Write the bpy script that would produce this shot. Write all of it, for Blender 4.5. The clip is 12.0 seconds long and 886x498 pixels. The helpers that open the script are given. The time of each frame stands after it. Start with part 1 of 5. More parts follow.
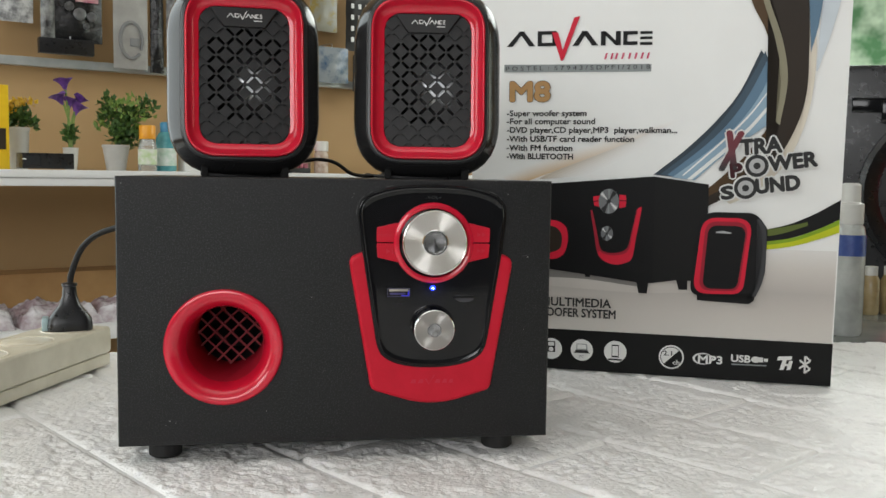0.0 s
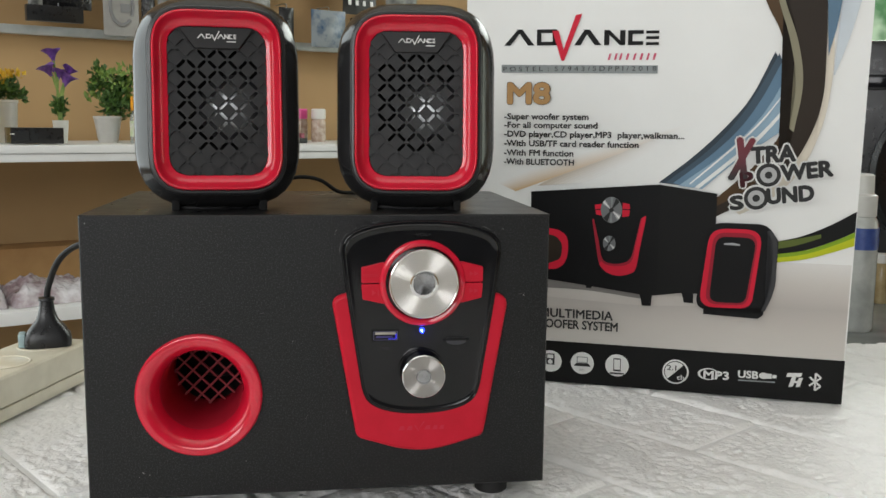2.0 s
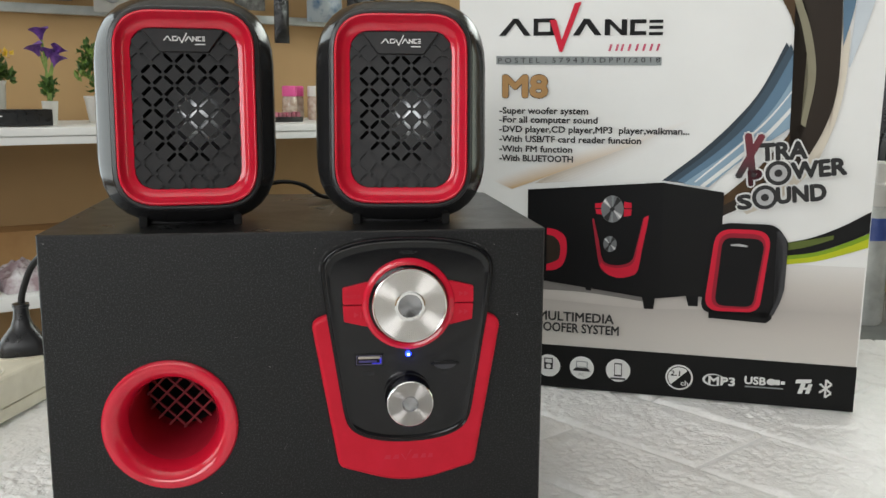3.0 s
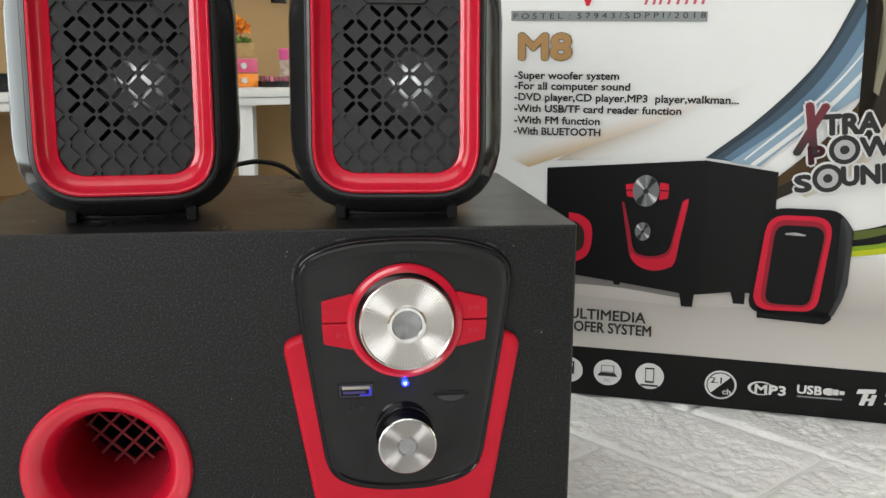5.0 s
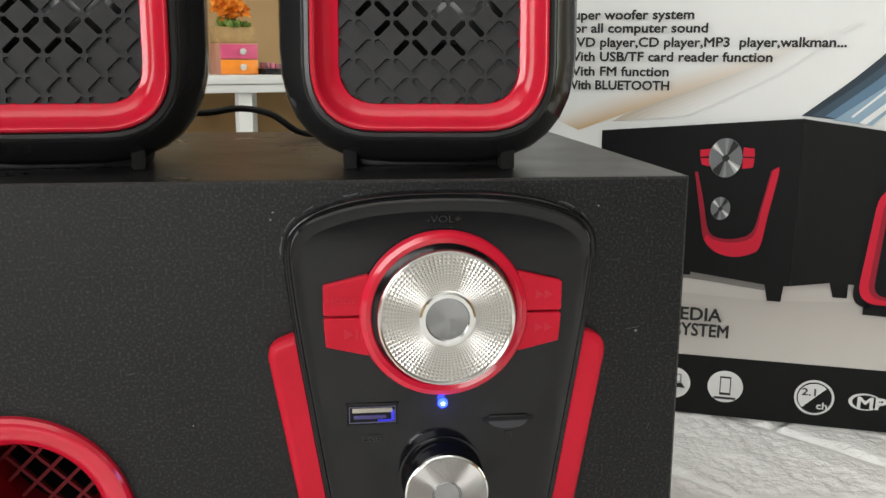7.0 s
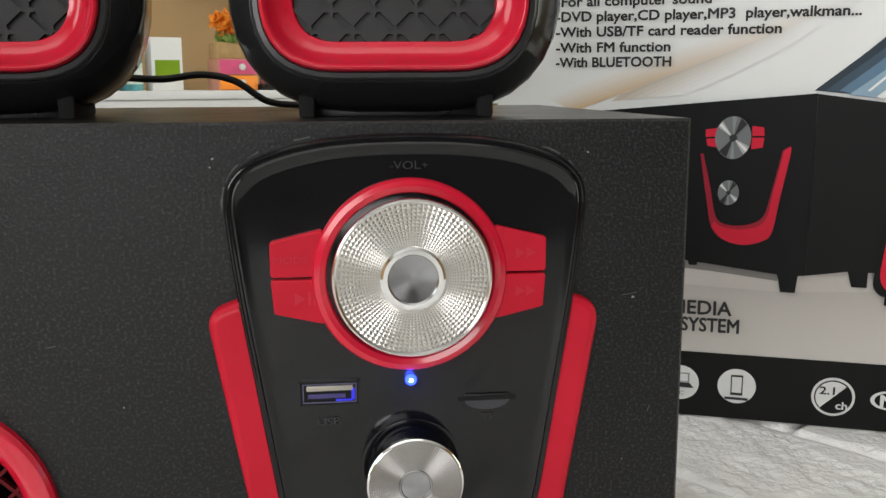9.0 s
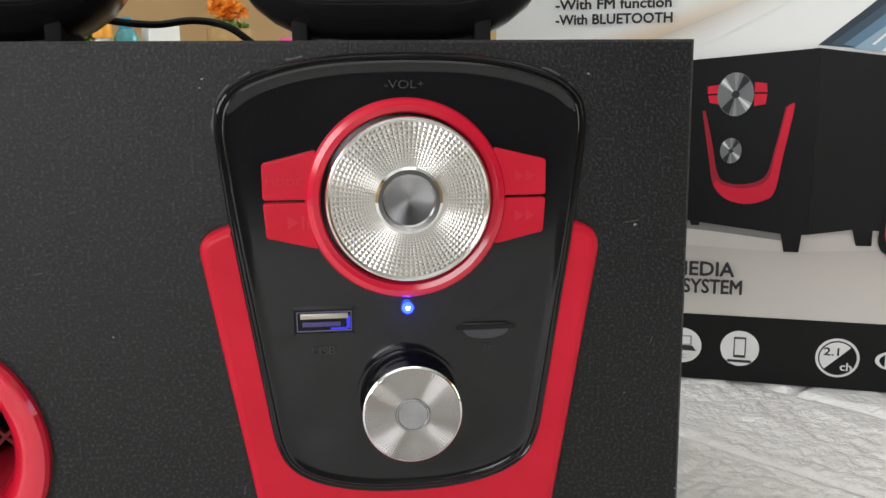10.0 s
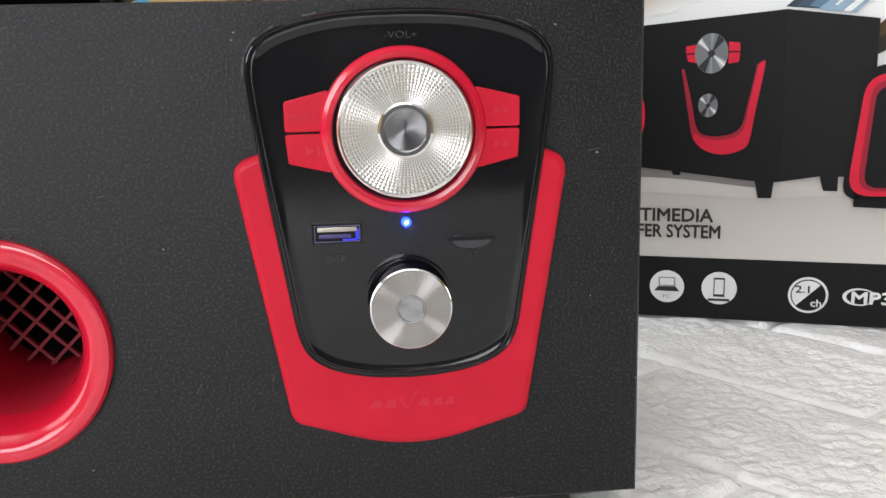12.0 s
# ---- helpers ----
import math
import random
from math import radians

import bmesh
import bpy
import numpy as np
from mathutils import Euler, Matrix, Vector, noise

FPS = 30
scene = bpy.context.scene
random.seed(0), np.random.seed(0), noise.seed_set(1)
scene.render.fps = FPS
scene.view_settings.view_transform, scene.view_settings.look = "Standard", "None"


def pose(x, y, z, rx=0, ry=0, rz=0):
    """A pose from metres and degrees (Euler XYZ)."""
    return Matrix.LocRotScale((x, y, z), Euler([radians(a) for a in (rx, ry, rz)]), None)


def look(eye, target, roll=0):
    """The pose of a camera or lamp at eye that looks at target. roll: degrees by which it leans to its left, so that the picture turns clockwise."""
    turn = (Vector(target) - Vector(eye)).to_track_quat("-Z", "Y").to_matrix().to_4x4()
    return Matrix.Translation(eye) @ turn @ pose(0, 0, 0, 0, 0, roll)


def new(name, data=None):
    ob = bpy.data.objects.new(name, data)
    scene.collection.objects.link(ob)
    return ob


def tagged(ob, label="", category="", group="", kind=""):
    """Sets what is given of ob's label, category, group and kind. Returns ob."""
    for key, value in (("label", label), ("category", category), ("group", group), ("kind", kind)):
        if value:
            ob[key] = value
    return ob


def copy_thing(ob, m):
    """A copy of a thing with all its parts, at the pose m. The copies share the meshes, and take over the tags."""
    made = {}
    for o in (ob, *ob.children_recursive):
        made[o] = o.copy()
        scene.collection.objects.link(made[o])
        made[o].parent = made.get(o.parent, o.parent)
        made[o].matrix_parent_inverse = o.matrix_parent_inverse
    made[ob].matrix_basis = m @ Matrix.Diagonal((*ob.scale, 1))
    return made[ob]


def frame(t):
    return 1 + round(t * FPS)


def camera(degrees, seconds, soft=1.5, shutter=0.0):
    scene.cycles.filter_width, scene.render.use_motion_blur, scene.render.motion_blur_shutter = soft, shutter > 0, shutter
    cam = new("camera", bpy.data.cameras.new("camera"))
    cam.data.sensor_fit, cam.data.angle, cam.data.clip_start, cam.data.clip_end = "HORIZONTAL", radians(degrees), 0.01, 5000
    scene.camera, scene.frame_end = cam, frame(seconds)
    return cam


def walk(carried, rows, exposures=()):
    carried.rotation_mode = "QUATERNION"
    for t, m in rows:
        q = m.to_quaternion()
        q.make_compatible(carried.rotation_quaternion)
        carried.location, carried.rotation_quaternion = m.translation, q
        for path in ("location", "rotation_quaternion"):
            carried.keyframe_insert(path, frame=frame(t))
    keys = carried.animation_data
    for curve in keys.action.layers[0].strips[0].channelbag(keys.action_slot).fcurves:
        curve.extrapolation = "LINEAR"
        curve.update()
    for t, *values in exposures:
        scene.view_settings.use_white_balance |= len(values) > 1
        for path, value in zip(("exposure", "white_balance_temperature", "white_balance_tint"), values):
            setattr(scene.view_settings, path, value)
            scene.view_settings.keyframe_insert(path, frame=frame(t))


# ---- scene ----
cam = camera(51.0, 12.0)
# seconds, x, y, z, then turns about x, y and z in degrees
PATH = [
    (0, -0.01846, -0.53862, 0.16707, 85.433, 0.776, -8.305),
    (0.5, -0.01235, -0.53578, 0.17818, 84.934, 0.807, -8.205),
    (1, -0.00858, -0.52726, 0.18925, 84.449, 0.725, -8.195),
    (1.5, -0.00915, -0.51485, 0.19936, 83.642, 0.837, -8.170),
    (2, -0.00583, -0.49821, 0.21263, 82.360, 0.616, -8.150),
    (2.5, 0.00013, -0.47939, 0.22471, 81.276, 0.436, -8.086),
    (4.5, 0.02129, -0.39463, 0.23805, 78.707, 0.145, -7.796),
    (5, 0.02051, -0.36299, 0.23107, 78.302, 0.321, -7.702),
    (5.5, 0.01789, -0.33361, 0.22223, 78.294, 0.243, -7.653),
    (6, 0.01662, -0.29889, 0.20922, 78.301, 0.162, -7.552),
    (6.5, 0.01614, -0.26934, 0.20173, 78.069, 0.413, -7.507),
    (7, 0.02128, -0.25229, 0.19620, 78.503, 0.285, -7.431),
    (9, 0.03518, -0.22442, 0.17218, 80.067, -0.258, -6.906),
    (9.5, 0.03578, -0.22160, 0.16204, 79.840, -0.322, -6.968),
    (10, 0.03625, -0.22163, 0.15466, 79.729, -0.510, -6.865),
    (10.5, 0.03588, -0.22339, 0.14795, 79.836, -0.533, -6.779),
    (11, 0.02797, -0.22982, 0.13848, 79.536, -0.770, -6.569),
    (11.5, 0.02790, -0.24201, 0.14266, 79.128, -1.599, -6.401),
    (12, 0.03666, -0.26902, 0.14652, 78.544, -1.374, -5.935),
]
EXPOSURES = ((0.0, -0.26, 6750, 11), (2.5, -0.20, 6750, 11), (5.0, 0.03, 6750, 11), (7.0, 0.08, 6850, 11), (9.0, -0.04, 6800, 12), (9.5, 0.04, 6750, 12), (10.5, 0.20, 6700, 13), (11.0, 0.32, 6850, 12), (11.5, 0.38, 6750, 13), (12.0, 0.38, 6550, 15))
walk(cam, [(t, pose(x, y, z) @ pose(0, 0, 0, 0, 0, yaw) @ pose(0, 0, 0, tip) @ pose(0, 0, 0, 0, 0, roll)) for t, x, y, z, tip, roll, yaw in PATH], EXPOSURES)


# ---- light ----
world = bpy.data.worlds.new("daylight")
scene.world = world
world.use_nodes = True
wn = world.node_tree.nodes
sky = wn.new("ShaderNodeTexSky")
sky.sky_type = "NISHITA"
sky.sun_disc = False
sky.sun_elevation, sky.sun_rotation = radians(48), radians(200)
world.node_tree.links.new(sky.outputs[0], wn["Background"].inputs[0])
wn["Background"].inputs[1].default_value = 0.12


def area_lamp(name, m, width, height, watts, colour):
    data = bpy.data.lights.new(name, "AREA")
    data.shape, data.size, data.size_y = "RECTANGLE", width, height
    data.energy, data.color = watts, colour
    ob = new(name, data)
    ob.matrix_world = m
    return ob


area_lamp("shop_front_daylight", look((-1.05, -2.42, 0.82), (0.0, 0.0, 0.1)), 2.5, 0.8, 45, (0.93, 0.965, 1.0))
area_lamp("side_window_daylight", look((-1.95, 0.55, 0.62), (0.0, 0.0, 0.15)), 3.2, 1.8, 60, (0.80, 0.93, 0.98))
area_lamp("garden_window_daylight", look((3.2, 0.15, 0.45), (0.2, 0.1, 0.1)), 1.0, 1.2, 9, (0.84, 1.0, 0.88))
area_lamp("back_window_daylight", look((1.62, 1.55, 0.95), (0.1, 0.0, 0.0)), 1.2, 0.9, 24, (0.90, 0.98, 0.96))
# added fill from above with no visible source; lifts the table top
area_lamp("unseen_overhead_fill", look((-0.35, -0.25, 1.86), (-0.35, -0.2, 0.0)), 2.0, 1.4, 9, (1.0, 0.98, 0.96))


# ---- materials ----
def material(name, colour, rough=0.5, metal=0.0, spec=0.5, coat=0.0):
    m = bpy.data.materials.new(name)
    m.use_nodes = True
    b = m.node_tree.nodes["Principled BSDF"]
    b.inputs["Base Color"].default_value = (*colour, 1)
    b.inputs["Roughness"].default_value = rough
    b.inputs["Metallic"].default_value = metal
    b.inputs["Specular IOR Level"].default_value = spec
    b.inputs["Coat Weight"].default_value = coat
    b.inputs["Coat Roughness"].default_value = 0.06
    return m


def noise_node(m, scale, detail=4.0, rough=0.6):
    t = m.node_tree
    co = t.nodes.new("ShaderNodeTexCoord")
    n = t.nodes.new("ShaderNodeTexNoise")
    n.inputs["Scale"].default_value, n.inputs["Detail"].default_value, n.inputs["Roughness"].default_value = scale, detail, rough
    t.links.new(co.outputs["Object"], n.inputs["Vector"])
    return n


def vary(m, scale, a, b, low=0.35, high=0.65, detail=4.0):
    """Let the base colour go from a to b with a noise of that scale."""
    t = m.node_tree
    n = noise_node(m, scale, detail)
    r = t.nodes.new("ShaderNodeValToRGB")
    r.color_ramp.elements[0].position, r.color_ramp.elements[1].position = low, high
    r.color_ramp.elements[0].color, r.color_ramp.elements[1].color = (*a, 1), (*b, 1)
    t.links.new(n.outputs["Fac"], r.inputs["Fac"])
    t.links.new(r.outputs["Color"], t.nodes["Principled BSDF"].inputs["Base Color"])
    return m


def relief(m, scale, strength, distance, detail=5.0, rough=0.6):
    t = m.node_tree
    n = noise_node(m, scale, detail, rough)
    b = t.nodes.new("ShaderNodeBump")
    b.inputs["Strength"].default_value, b.inputs["Distance"].default_value = strength, distance
    t.links.new(n.outputs["Fac"], b.inputs["Height"])
    t.links.new(b.outputs["Normal"], t.nodes["Principled BSDF"].inputs["Normal"])
    return m


def gloss(m, scale, a, b):
    t = m.node_tree
    n = noise_node(m, scale, 5)
    r = t.nodes.new("ShaderNodeMapRange")
    r.inputs["From Min"].default_value, r.inputs["From Max"].default_value = 0.3, 0.7
    r.inputs["To Min"].default_value, r.inputs["To Max"].default_value = a, b
    t.links.new(n.outputs["Fac"], r.inputs["Value"])
    t.links.new(r.outputs["Result"], t.nodes["Principled BSDF"].inputs["Roughness"])
    return m


def emitter(name, colour, strength):
    m = bpy.data.materials.new(name)
    m.use_nodes = True
    b = m.node_tree.nodes["Principled BSDF"]
    b.inputs["Base Color"].default_value = (*colour, 1)
    b.inputs["Emission Color"].default_value = (*colour, 1)
    b.inputs["Emission Strength"].default_value = strength
    return m


VINYL = gloss(relief(vary(material("black_vinyl", (0.006, 0.006, 0.0065), 0.38, spec=0.34), 1250, (0.0018, 0.0019, 0.0021), (0.034, 0.035, 0.037), 0.51, 0.70, 3), 1250, 1.0, 0.00028, 3, 0.65), 60, 0.31, 0.39)
VINYL_WRAP = gloss(relief(vary(material("smooth_black_vinyl", (0.009, 0.009, 0.0095), 0.30, spec=0.5), 900, (0.007, 0.007, 0.0074), (0.014, 0.014, 0.0145)), 900, 0.5, 0.0001), 50, 0.26, 0.34)
GLOSS_BLACK = gloss(material("gloss_black_plastic", (0.006, 0.006, 0.007), 0.08, spec=0.38), 45, 0.05, 0.16)
SATIN_BLACK = relief(gloss(material("satin_black_plastic", (0.009, 0.009, 0.010), 0.3), 90, 0.24, 0.36), 2500, 0.1, 0.0002)
MATT_BLACK = relief(vary(material("matt_black_plastic", (0.013, 0.013, 0.0135), 0.5, spec=0.35), 120, (0.011, 0.011, 0.0115), (0.016, 0.016, 0.0165)), 3000, 0.3, 0.0002)
RUBBER = material("black_rubber", (0.01, 0.01, 0.01), 0.7)
DARK = material("dark_inside", (0.004, 0.004, 0.004), 0.9)
RED = gloss(vary(material("red_plastic", (0.60, 0.011, 0.036), 0.2, coat=0.3), 40, (0.57, 0.010, 0.032), (0.64, 0.013, 0.040)), 70, 0.12, 0.20)
RED_MATT = gloss(relief(vary(material("red_satin_plastic", (0.54, 0.010, 0.029), 0.32, spec=0.2), 60, (0.51, 0.009, 0.026), (0.57, 0.012, 0.033)), 2500, 0.12, 0.0002), 80, 0.3, 0.45)
STEEL = material("turned_aluminium", (0.60, 0.585, 0.555), 0.29, 1.0)


def brushed(name, colour, rough):
    """Metal turned on a lathe about its y axis: the gloss spreads across the turning marks."""
    m = material(name, colour, rough, 1.0)
    t = m.node_tree.nodes.new("ShaderNodeTangent")
    t.direction_type, t.axis = "RADIAL", "Y"
    b = m.node_tree.nodes["Principled BSDF"]
    b.inputs["Anisotropic"].default_value = 0.93
    m.node_tree.links.new(t.outputs[0], b.inputs["Tangent"])
    return m


BRUSHED = brushed("brushed_aluminium", (0.34, 0.34, 0.35), 0.20)
SATIN_STEEL = material("satin_aluminium", (0.42, 0.41, 0.395), 0.30, 1.0)
POLISHED = material("polished_aluminium", (0.74, 0.73, 0.71), 0.2, 1.0)
CHROME = material("chrome", (0.85, 0.85, 0.85), 0.08, 1.0)
TIN = material("tin_plate", (0.6, 0.6, 0.62), 0.3, 1.0)
LED = emitter("blue_led_lens", (0.006, 0.022, 1.0), 14.0)
LED_CORE = emitter("blue_led_core", (0.22, 0.45, 1.0), 30.0)
WHITE_PRINT = material("white_print", (0.75, 0.75, 0.74), 0.5)
CARD = relief(vary(material("white_card", (0.765, 0.765, 0.745), 0.38), 9, (0.745, 0.745, 0.725), (0.785, 0.785, 0.765)), 300, 0.08, 0.0005)
BRICK = relief(vary(material("white_foam_brick", (0.80, 0.79, 0.77), 0.30, spec=0.4), 40, (0.78, 0.77, 0.755), (0.86, 0.85, 0.835), 0.3, 0.6), 340, 0.9, 0.0014, 4, 0.5)
GROUT = relief(vary(material("white_foam_joint", (0.82, 0.82, 0.81), 0.3), 60, (0.78, 0.78, 0.77), (0.85, 0.85, 0.84)), 400, 0.4, 0.001)
WALL = relief(vary(material("tan_wall_paint", (0.41, 0.258, 0.118), 0.7), 2.5, (0.39, 0.24, 0.108), (0.44, 0.28, 0.13)), 120, 0.1, 0.001)
WHITE_PAINT = vary(material("white_paint", (0.78, 0.78, 0.76), 0.45), 6, (0.74, 0.74, 0.72), (0.80, 0.80, 0.79))


def print_ink(name, colour, rough=0.45):
    return vary(material(name, colour, rough, spec=0.18), 14, tuple(c * 0.94 for c in colour), tuple(min(1, c * 1.05) for c in colour))


# ---- shaping ----
def part(name, bm, mat, parent=None, label="", smooth=True, m=None, sharp=32):
    bmesh.ops.recalc_face_normals(bm, faces=bm.faces)
    me = bpy.data.meshes.new(name)
    bm.to_mesh(me)
    bm.free()
    if smooth:
        me.polygons.foreach_set("use_smooth", [True] * len(me.polygons))
        me.set_sharp_from_angle(angle=radians(sharp))
    me.materials.append(mat)
    ob = new(name, me)
    if m is not None:
        ob.matrix_basis = m
    if parent is not None:
        ob.parent = parent
    if label:
        ob["label"] = label
    return ob


def thing(name, m, label, category, group="", kind=""):
    ob = new(name)
    ob.empty_display_size = 0.02
    ob.matrix_basis = m
    return tagged(ob, label, category, group, kind)


def block(bm, centre, size, bevel=0.0, segments=2):
    made = bmesh.ops.create_cube(bm, size=1.0, matrix=Matrix.LocRotScale(centre, None, size))
    if bevel:
        edges = {e for v in made["verts"] for e in v.link_edges}
        bmesh.ops.bevel(bm, geom=list(edges), offset=bevel, segments=segments, profile=0.6, affect="EDGES")
    return bm


def blocks(*items):
    bm = bmesh.new()
    for it in items:
        block(bm, *it)
    return bm


def fillet(corners, steps=8):
    """A closed outline from corners (a, b, radius)."""
    out, n = [], len(corners)
    for i, (x, y, r) in enumerate(corners):
        p, a, b = Vector((x, y)), Vector(corners[i - 1][:2]), Vector(corners[(i + 1) % n][:2])
        u, v = (a - p), (b - p)
        lu, lv = u.length, v.length
        u.normalize(), v.normalize()
        half = max(0.02, u.angle(v) / 2)
        cut = min(r / math.tan(half), 0.49 * lu, 0.49 * lv)
        if cut < 1e-6:
            out.append((x, y))
            continue
        s, e = p + u * cut, p + v * cut
        for k in range(steps + 1):
            t = k / steps
            q = s * (1 - t) ** 2 + p * 2 * t * (1 - t) + e * t * t
            out.append((q.x, q.y))
    return out


def loft(bm, loops, cap_first=False, cap_last=False):
    rows = [[bm.verts.new(p) for p in loop] for loop in loops]
    n = len(rows[0])
    for a, b in zip(rows, rows[1:]):
        for i in range(n):
            bm.faces.new((a[i], a[(i + 1) % n], b[(i + 1) % n], b[i]))
    if cap_first:
        bm.faces.new(rows[0])
    if cap_last:
        bm.faces.new(rows[-1])
    return rows


def shrink(outline, d):
    """The outline moved inwards by d (outwards where d is negative)."""
    n, out = len(outline), []
    area = sum(outline[i - 1][0] * outline[i][1] - outline[i][0] * outline[i - 1][1] for i in range(n))
    s = 1 if area > 0 else -1
    for i in range(n):
        a, p, b = Vector(outline[i - 1]), Vector(outline[i]), Vector(outline[(i + 1) % n])
        t = (b - a).normalized()
        out.append((p.x - s * t.y * d, p.y + s * t.x * d))
    return out


def plate(outline, front, back, bevel=0.001, bm=None):
    """A plate that faces -y, from an outline in x and z, with a rounded front edge."""
    bm = bm or bmesh.new()
    steps = [(0.0, back)] + [(bevel * (1 - math.cos(a)), front + bevel * (1 - math.sin(a))) for a in (0.0, 0.5, 1.0, math.pi / 2)] + [(bevel * 1.1, front)]
    loops = [[(x, y, z) for x, z in (shrink(outline, d) if d else outline)] for d, y in steps]
    loft(bm, loops, True, True)
    return bm


def lathe(profile, segments=64, bm=None, centre=(0, 0, 0), axis="Y"):
    """Turn a profile of (radius, along) about an axis; along is y for Y (the front is -y) and z for Z."""
    bm = bm or bmesh.new()
    rows = []
    for r, h in profile:
        if r < 1e-7:
            p = (0, h, 0) if axis == "Y" else (0, 0, h)
            rows.append([bm.verts.new(Vector(p) + Vector(centre))])
            continue
        row = []
        for k in range(segments):
            a = 2 * math.pi * k / segments
            p = (r * math.cos(a), h, r * math.sin(a)) if axis == "Y" else (r * math.cos(a), r * math.sin(a), h)
            row.append(bm.verts.new(Vector(p) + Vector(centre)))
        rows.append(row)
    for a, b in zip(rows, rows[1:]):
        for k in range(segments):
            j = (k + 1) % segments
            if len(a) == 1 and len(b) > 1:
                bm.faces.new((a[0], b[k], b[j]))
            elif len(b) == 1 and len(a) > 1:
                bm.faces.new((a[k], a[j], b[0]))
            elif len(a) > 1:
                bm.faces.new((a[k], a[j], b[j], b[k]))
    return bm


def tube(points, radius, bm=None, sides=10, steps=8, taper=None):
    """A round cord along a smooth line through the points."""
    bm = bm or bmesh.new()
    pts = [Vector(p) for p in points]
    ext = [pts[0] * 2 - pts[1], *pts, pts[-1] * 2 - pts[-2]]
    line = []
    for i in range(len(pts) - 1):
        a, b, c, d = ext[i : i + 4]
        for k in range(steps):
            t = k / steps
            line.append(0.5 * (2 * b + (c - a) * t + (2 * a - 5 * b + 4 * c - d) * t * t + (3 * b - a - 3 * c + d) * t ** 3))
    line.append(pts[-1])
    side = Vector((0.31, 0.22, 0.92)).normalized()
    loops = []
    for i, p in enumerate(line):
        t = (line[min(i + 1, len(line) - 1)] - line[max(i - 1, 0)]).normalized()
        u = (side - t * side.dot(t)).normalized()
        v = t.cross(u)
        side = u
        r = radius if taper is None else radius + (taper - radius) * i / (len(line) - 1)
        loops.append([p + (u * math.cos(2 * math.pi * k / sides) + v * math.sin(2 * math.pi * k / sides)) * r for k in range(sides)])
    loft(bm, loops, True, True)
    return bm


def rounded(w, h, r, steps=8):
    return fillet([(-w / 2, -h / 2, r), (w / 2, -h / 2, r), (w / 2, h / 2, r), (-w / 2, h / 2, r)], steps)


def lettering(name, body, x0, x1, z0, z1, y, mat, parent, slant=0.0, turn=0.0, bold=0.0, m=None, cap=False):
    """Lettering that faces -y and fills the rectangle x0..x1, z0..z1; with cap, its capitals stand on z0 and reach z1."""
    cu = bpy.data.curves.new(name, "FONT")
    cu.body, cu.shear, cu.extrude, cu.resolution_u = body, slant, 0.0, 3
    ob = bpy.data.objects.new(name, cu)
    scene.collection.objects.link(ob)
    bpy.context.view_layer.update()
    me = bpy.data.meshes.new_from_object(ob.evaluated_get(bpy.context.evaluated_depsgraph_get()))
    bpy.data.objects.remove(ob)
    bpy.data.curves.remove(cu)
    co = np.array([v.co[:] for v in me.vertices])
    lo, hi = co.min(0), co.max(0)
    c, s = math.cos(turn), math.sin(turn)
    for v in me.vertices:
        x = (v.co.x - lo[0]) / (hi[0] - lo[0]) * (x1 - x0)
        z = (v.co.y / 0.69 if cap else (v.co.y - lo[1]) / (hi[1] - lo[1])) * (z1 - z0)
        v.co = (x0 + c * x - s * z, y, z0 + s * x + c * z)
    if bold:
        # heavier strokes: copies of the letters moved a little in eight directions
        bm, d = bmesh.new(), bold * 0.001
        bm.from_mesh(me)
        first = list(bm.verts) + list(bm.edges) + list(bm.faces)
        for k in range(8):
            made = bmesh.ops.duplicate(bm, geom=first)["geom"]
            shift = Vector((d * math.cos(k * math.pi / 4), 0.000008 * (k + 1), d * math.sin(k * math.pi / 4)))
            bmesh.ops.translate(bm, verts=[g for g in made if isinstance(g, bmesh.types.BMVert)], vec=shift)
        bm.to_mesh(me)
        bm.free()
    me.materials.append(mat)
    t = new(name, me)
    t.parent = parent
    if m is not None:
        t.matrix_basis = m
    return t


def flat(bm, outline, y):
    """A printed shape: a flat face in x and z that faces -y."""
    vs = [bm.verts.new((x, y, z)) for x, z in outline]
    f = bm.faces.new(vs)
    return f


def inked(name, outlines, y, mat, parent, label=""):
    bm = bmesh.new()
    for o in outlines:
        flat(bm, o, y)
    bmesh.ops.triangulate(bm, faces=bm.faces, ngon_method="EAR_CLIP")
    for f in bm.faces:
        if f.normal.y > 0:
            f.normal_flip()
    me = bpy.data.meshes.new(name)
    bm.to_mesh(me)
    bm.free()
    me.materials.append(mat)
    ob = new(name, me)
    ob.parent = parent
    if label:
        ob["label"] = label
    return ob


def stroke(a, b, w):
    d = (Vector(b) - Vector(a)).normalized() * w / 2
    n = Vector((-d.y, d.x))
    p, q = Vector(a), Vector(b)
    return [tuple(p + n), tuple(p - n), tuple(q - n), tuple(q + n)]


def curve2(points, steps=10):
    pts = [Vector(p) for p in points]
    ext = [pts[0] * 2 - pts[1], *pts, pts[-1] * 2 - pts[-2]]
    out = []
    for i in range(len(pts) - 1):
        a, b, c, d = ext[i : i + 4]
        for k in range(steps):
            t = k / steps
            q = 0.5 * (2 * b + (c - a) * t + (2 * a - 5 * b + 4 * c - d) * t * t + (3 * b - a - 3 * c + d) * t ** 3)
            out.append((q.x, q.y))
    out.append((pts[-1].x, pts[-1].y))
    return out


def disc(x, z, r, n=40, squash=1.0):
    return [(x + r * math.cos(2 * math.pi * k / n), z + squash * r * math.sin(2 * math.pi * k / n)) for k in range(n)]


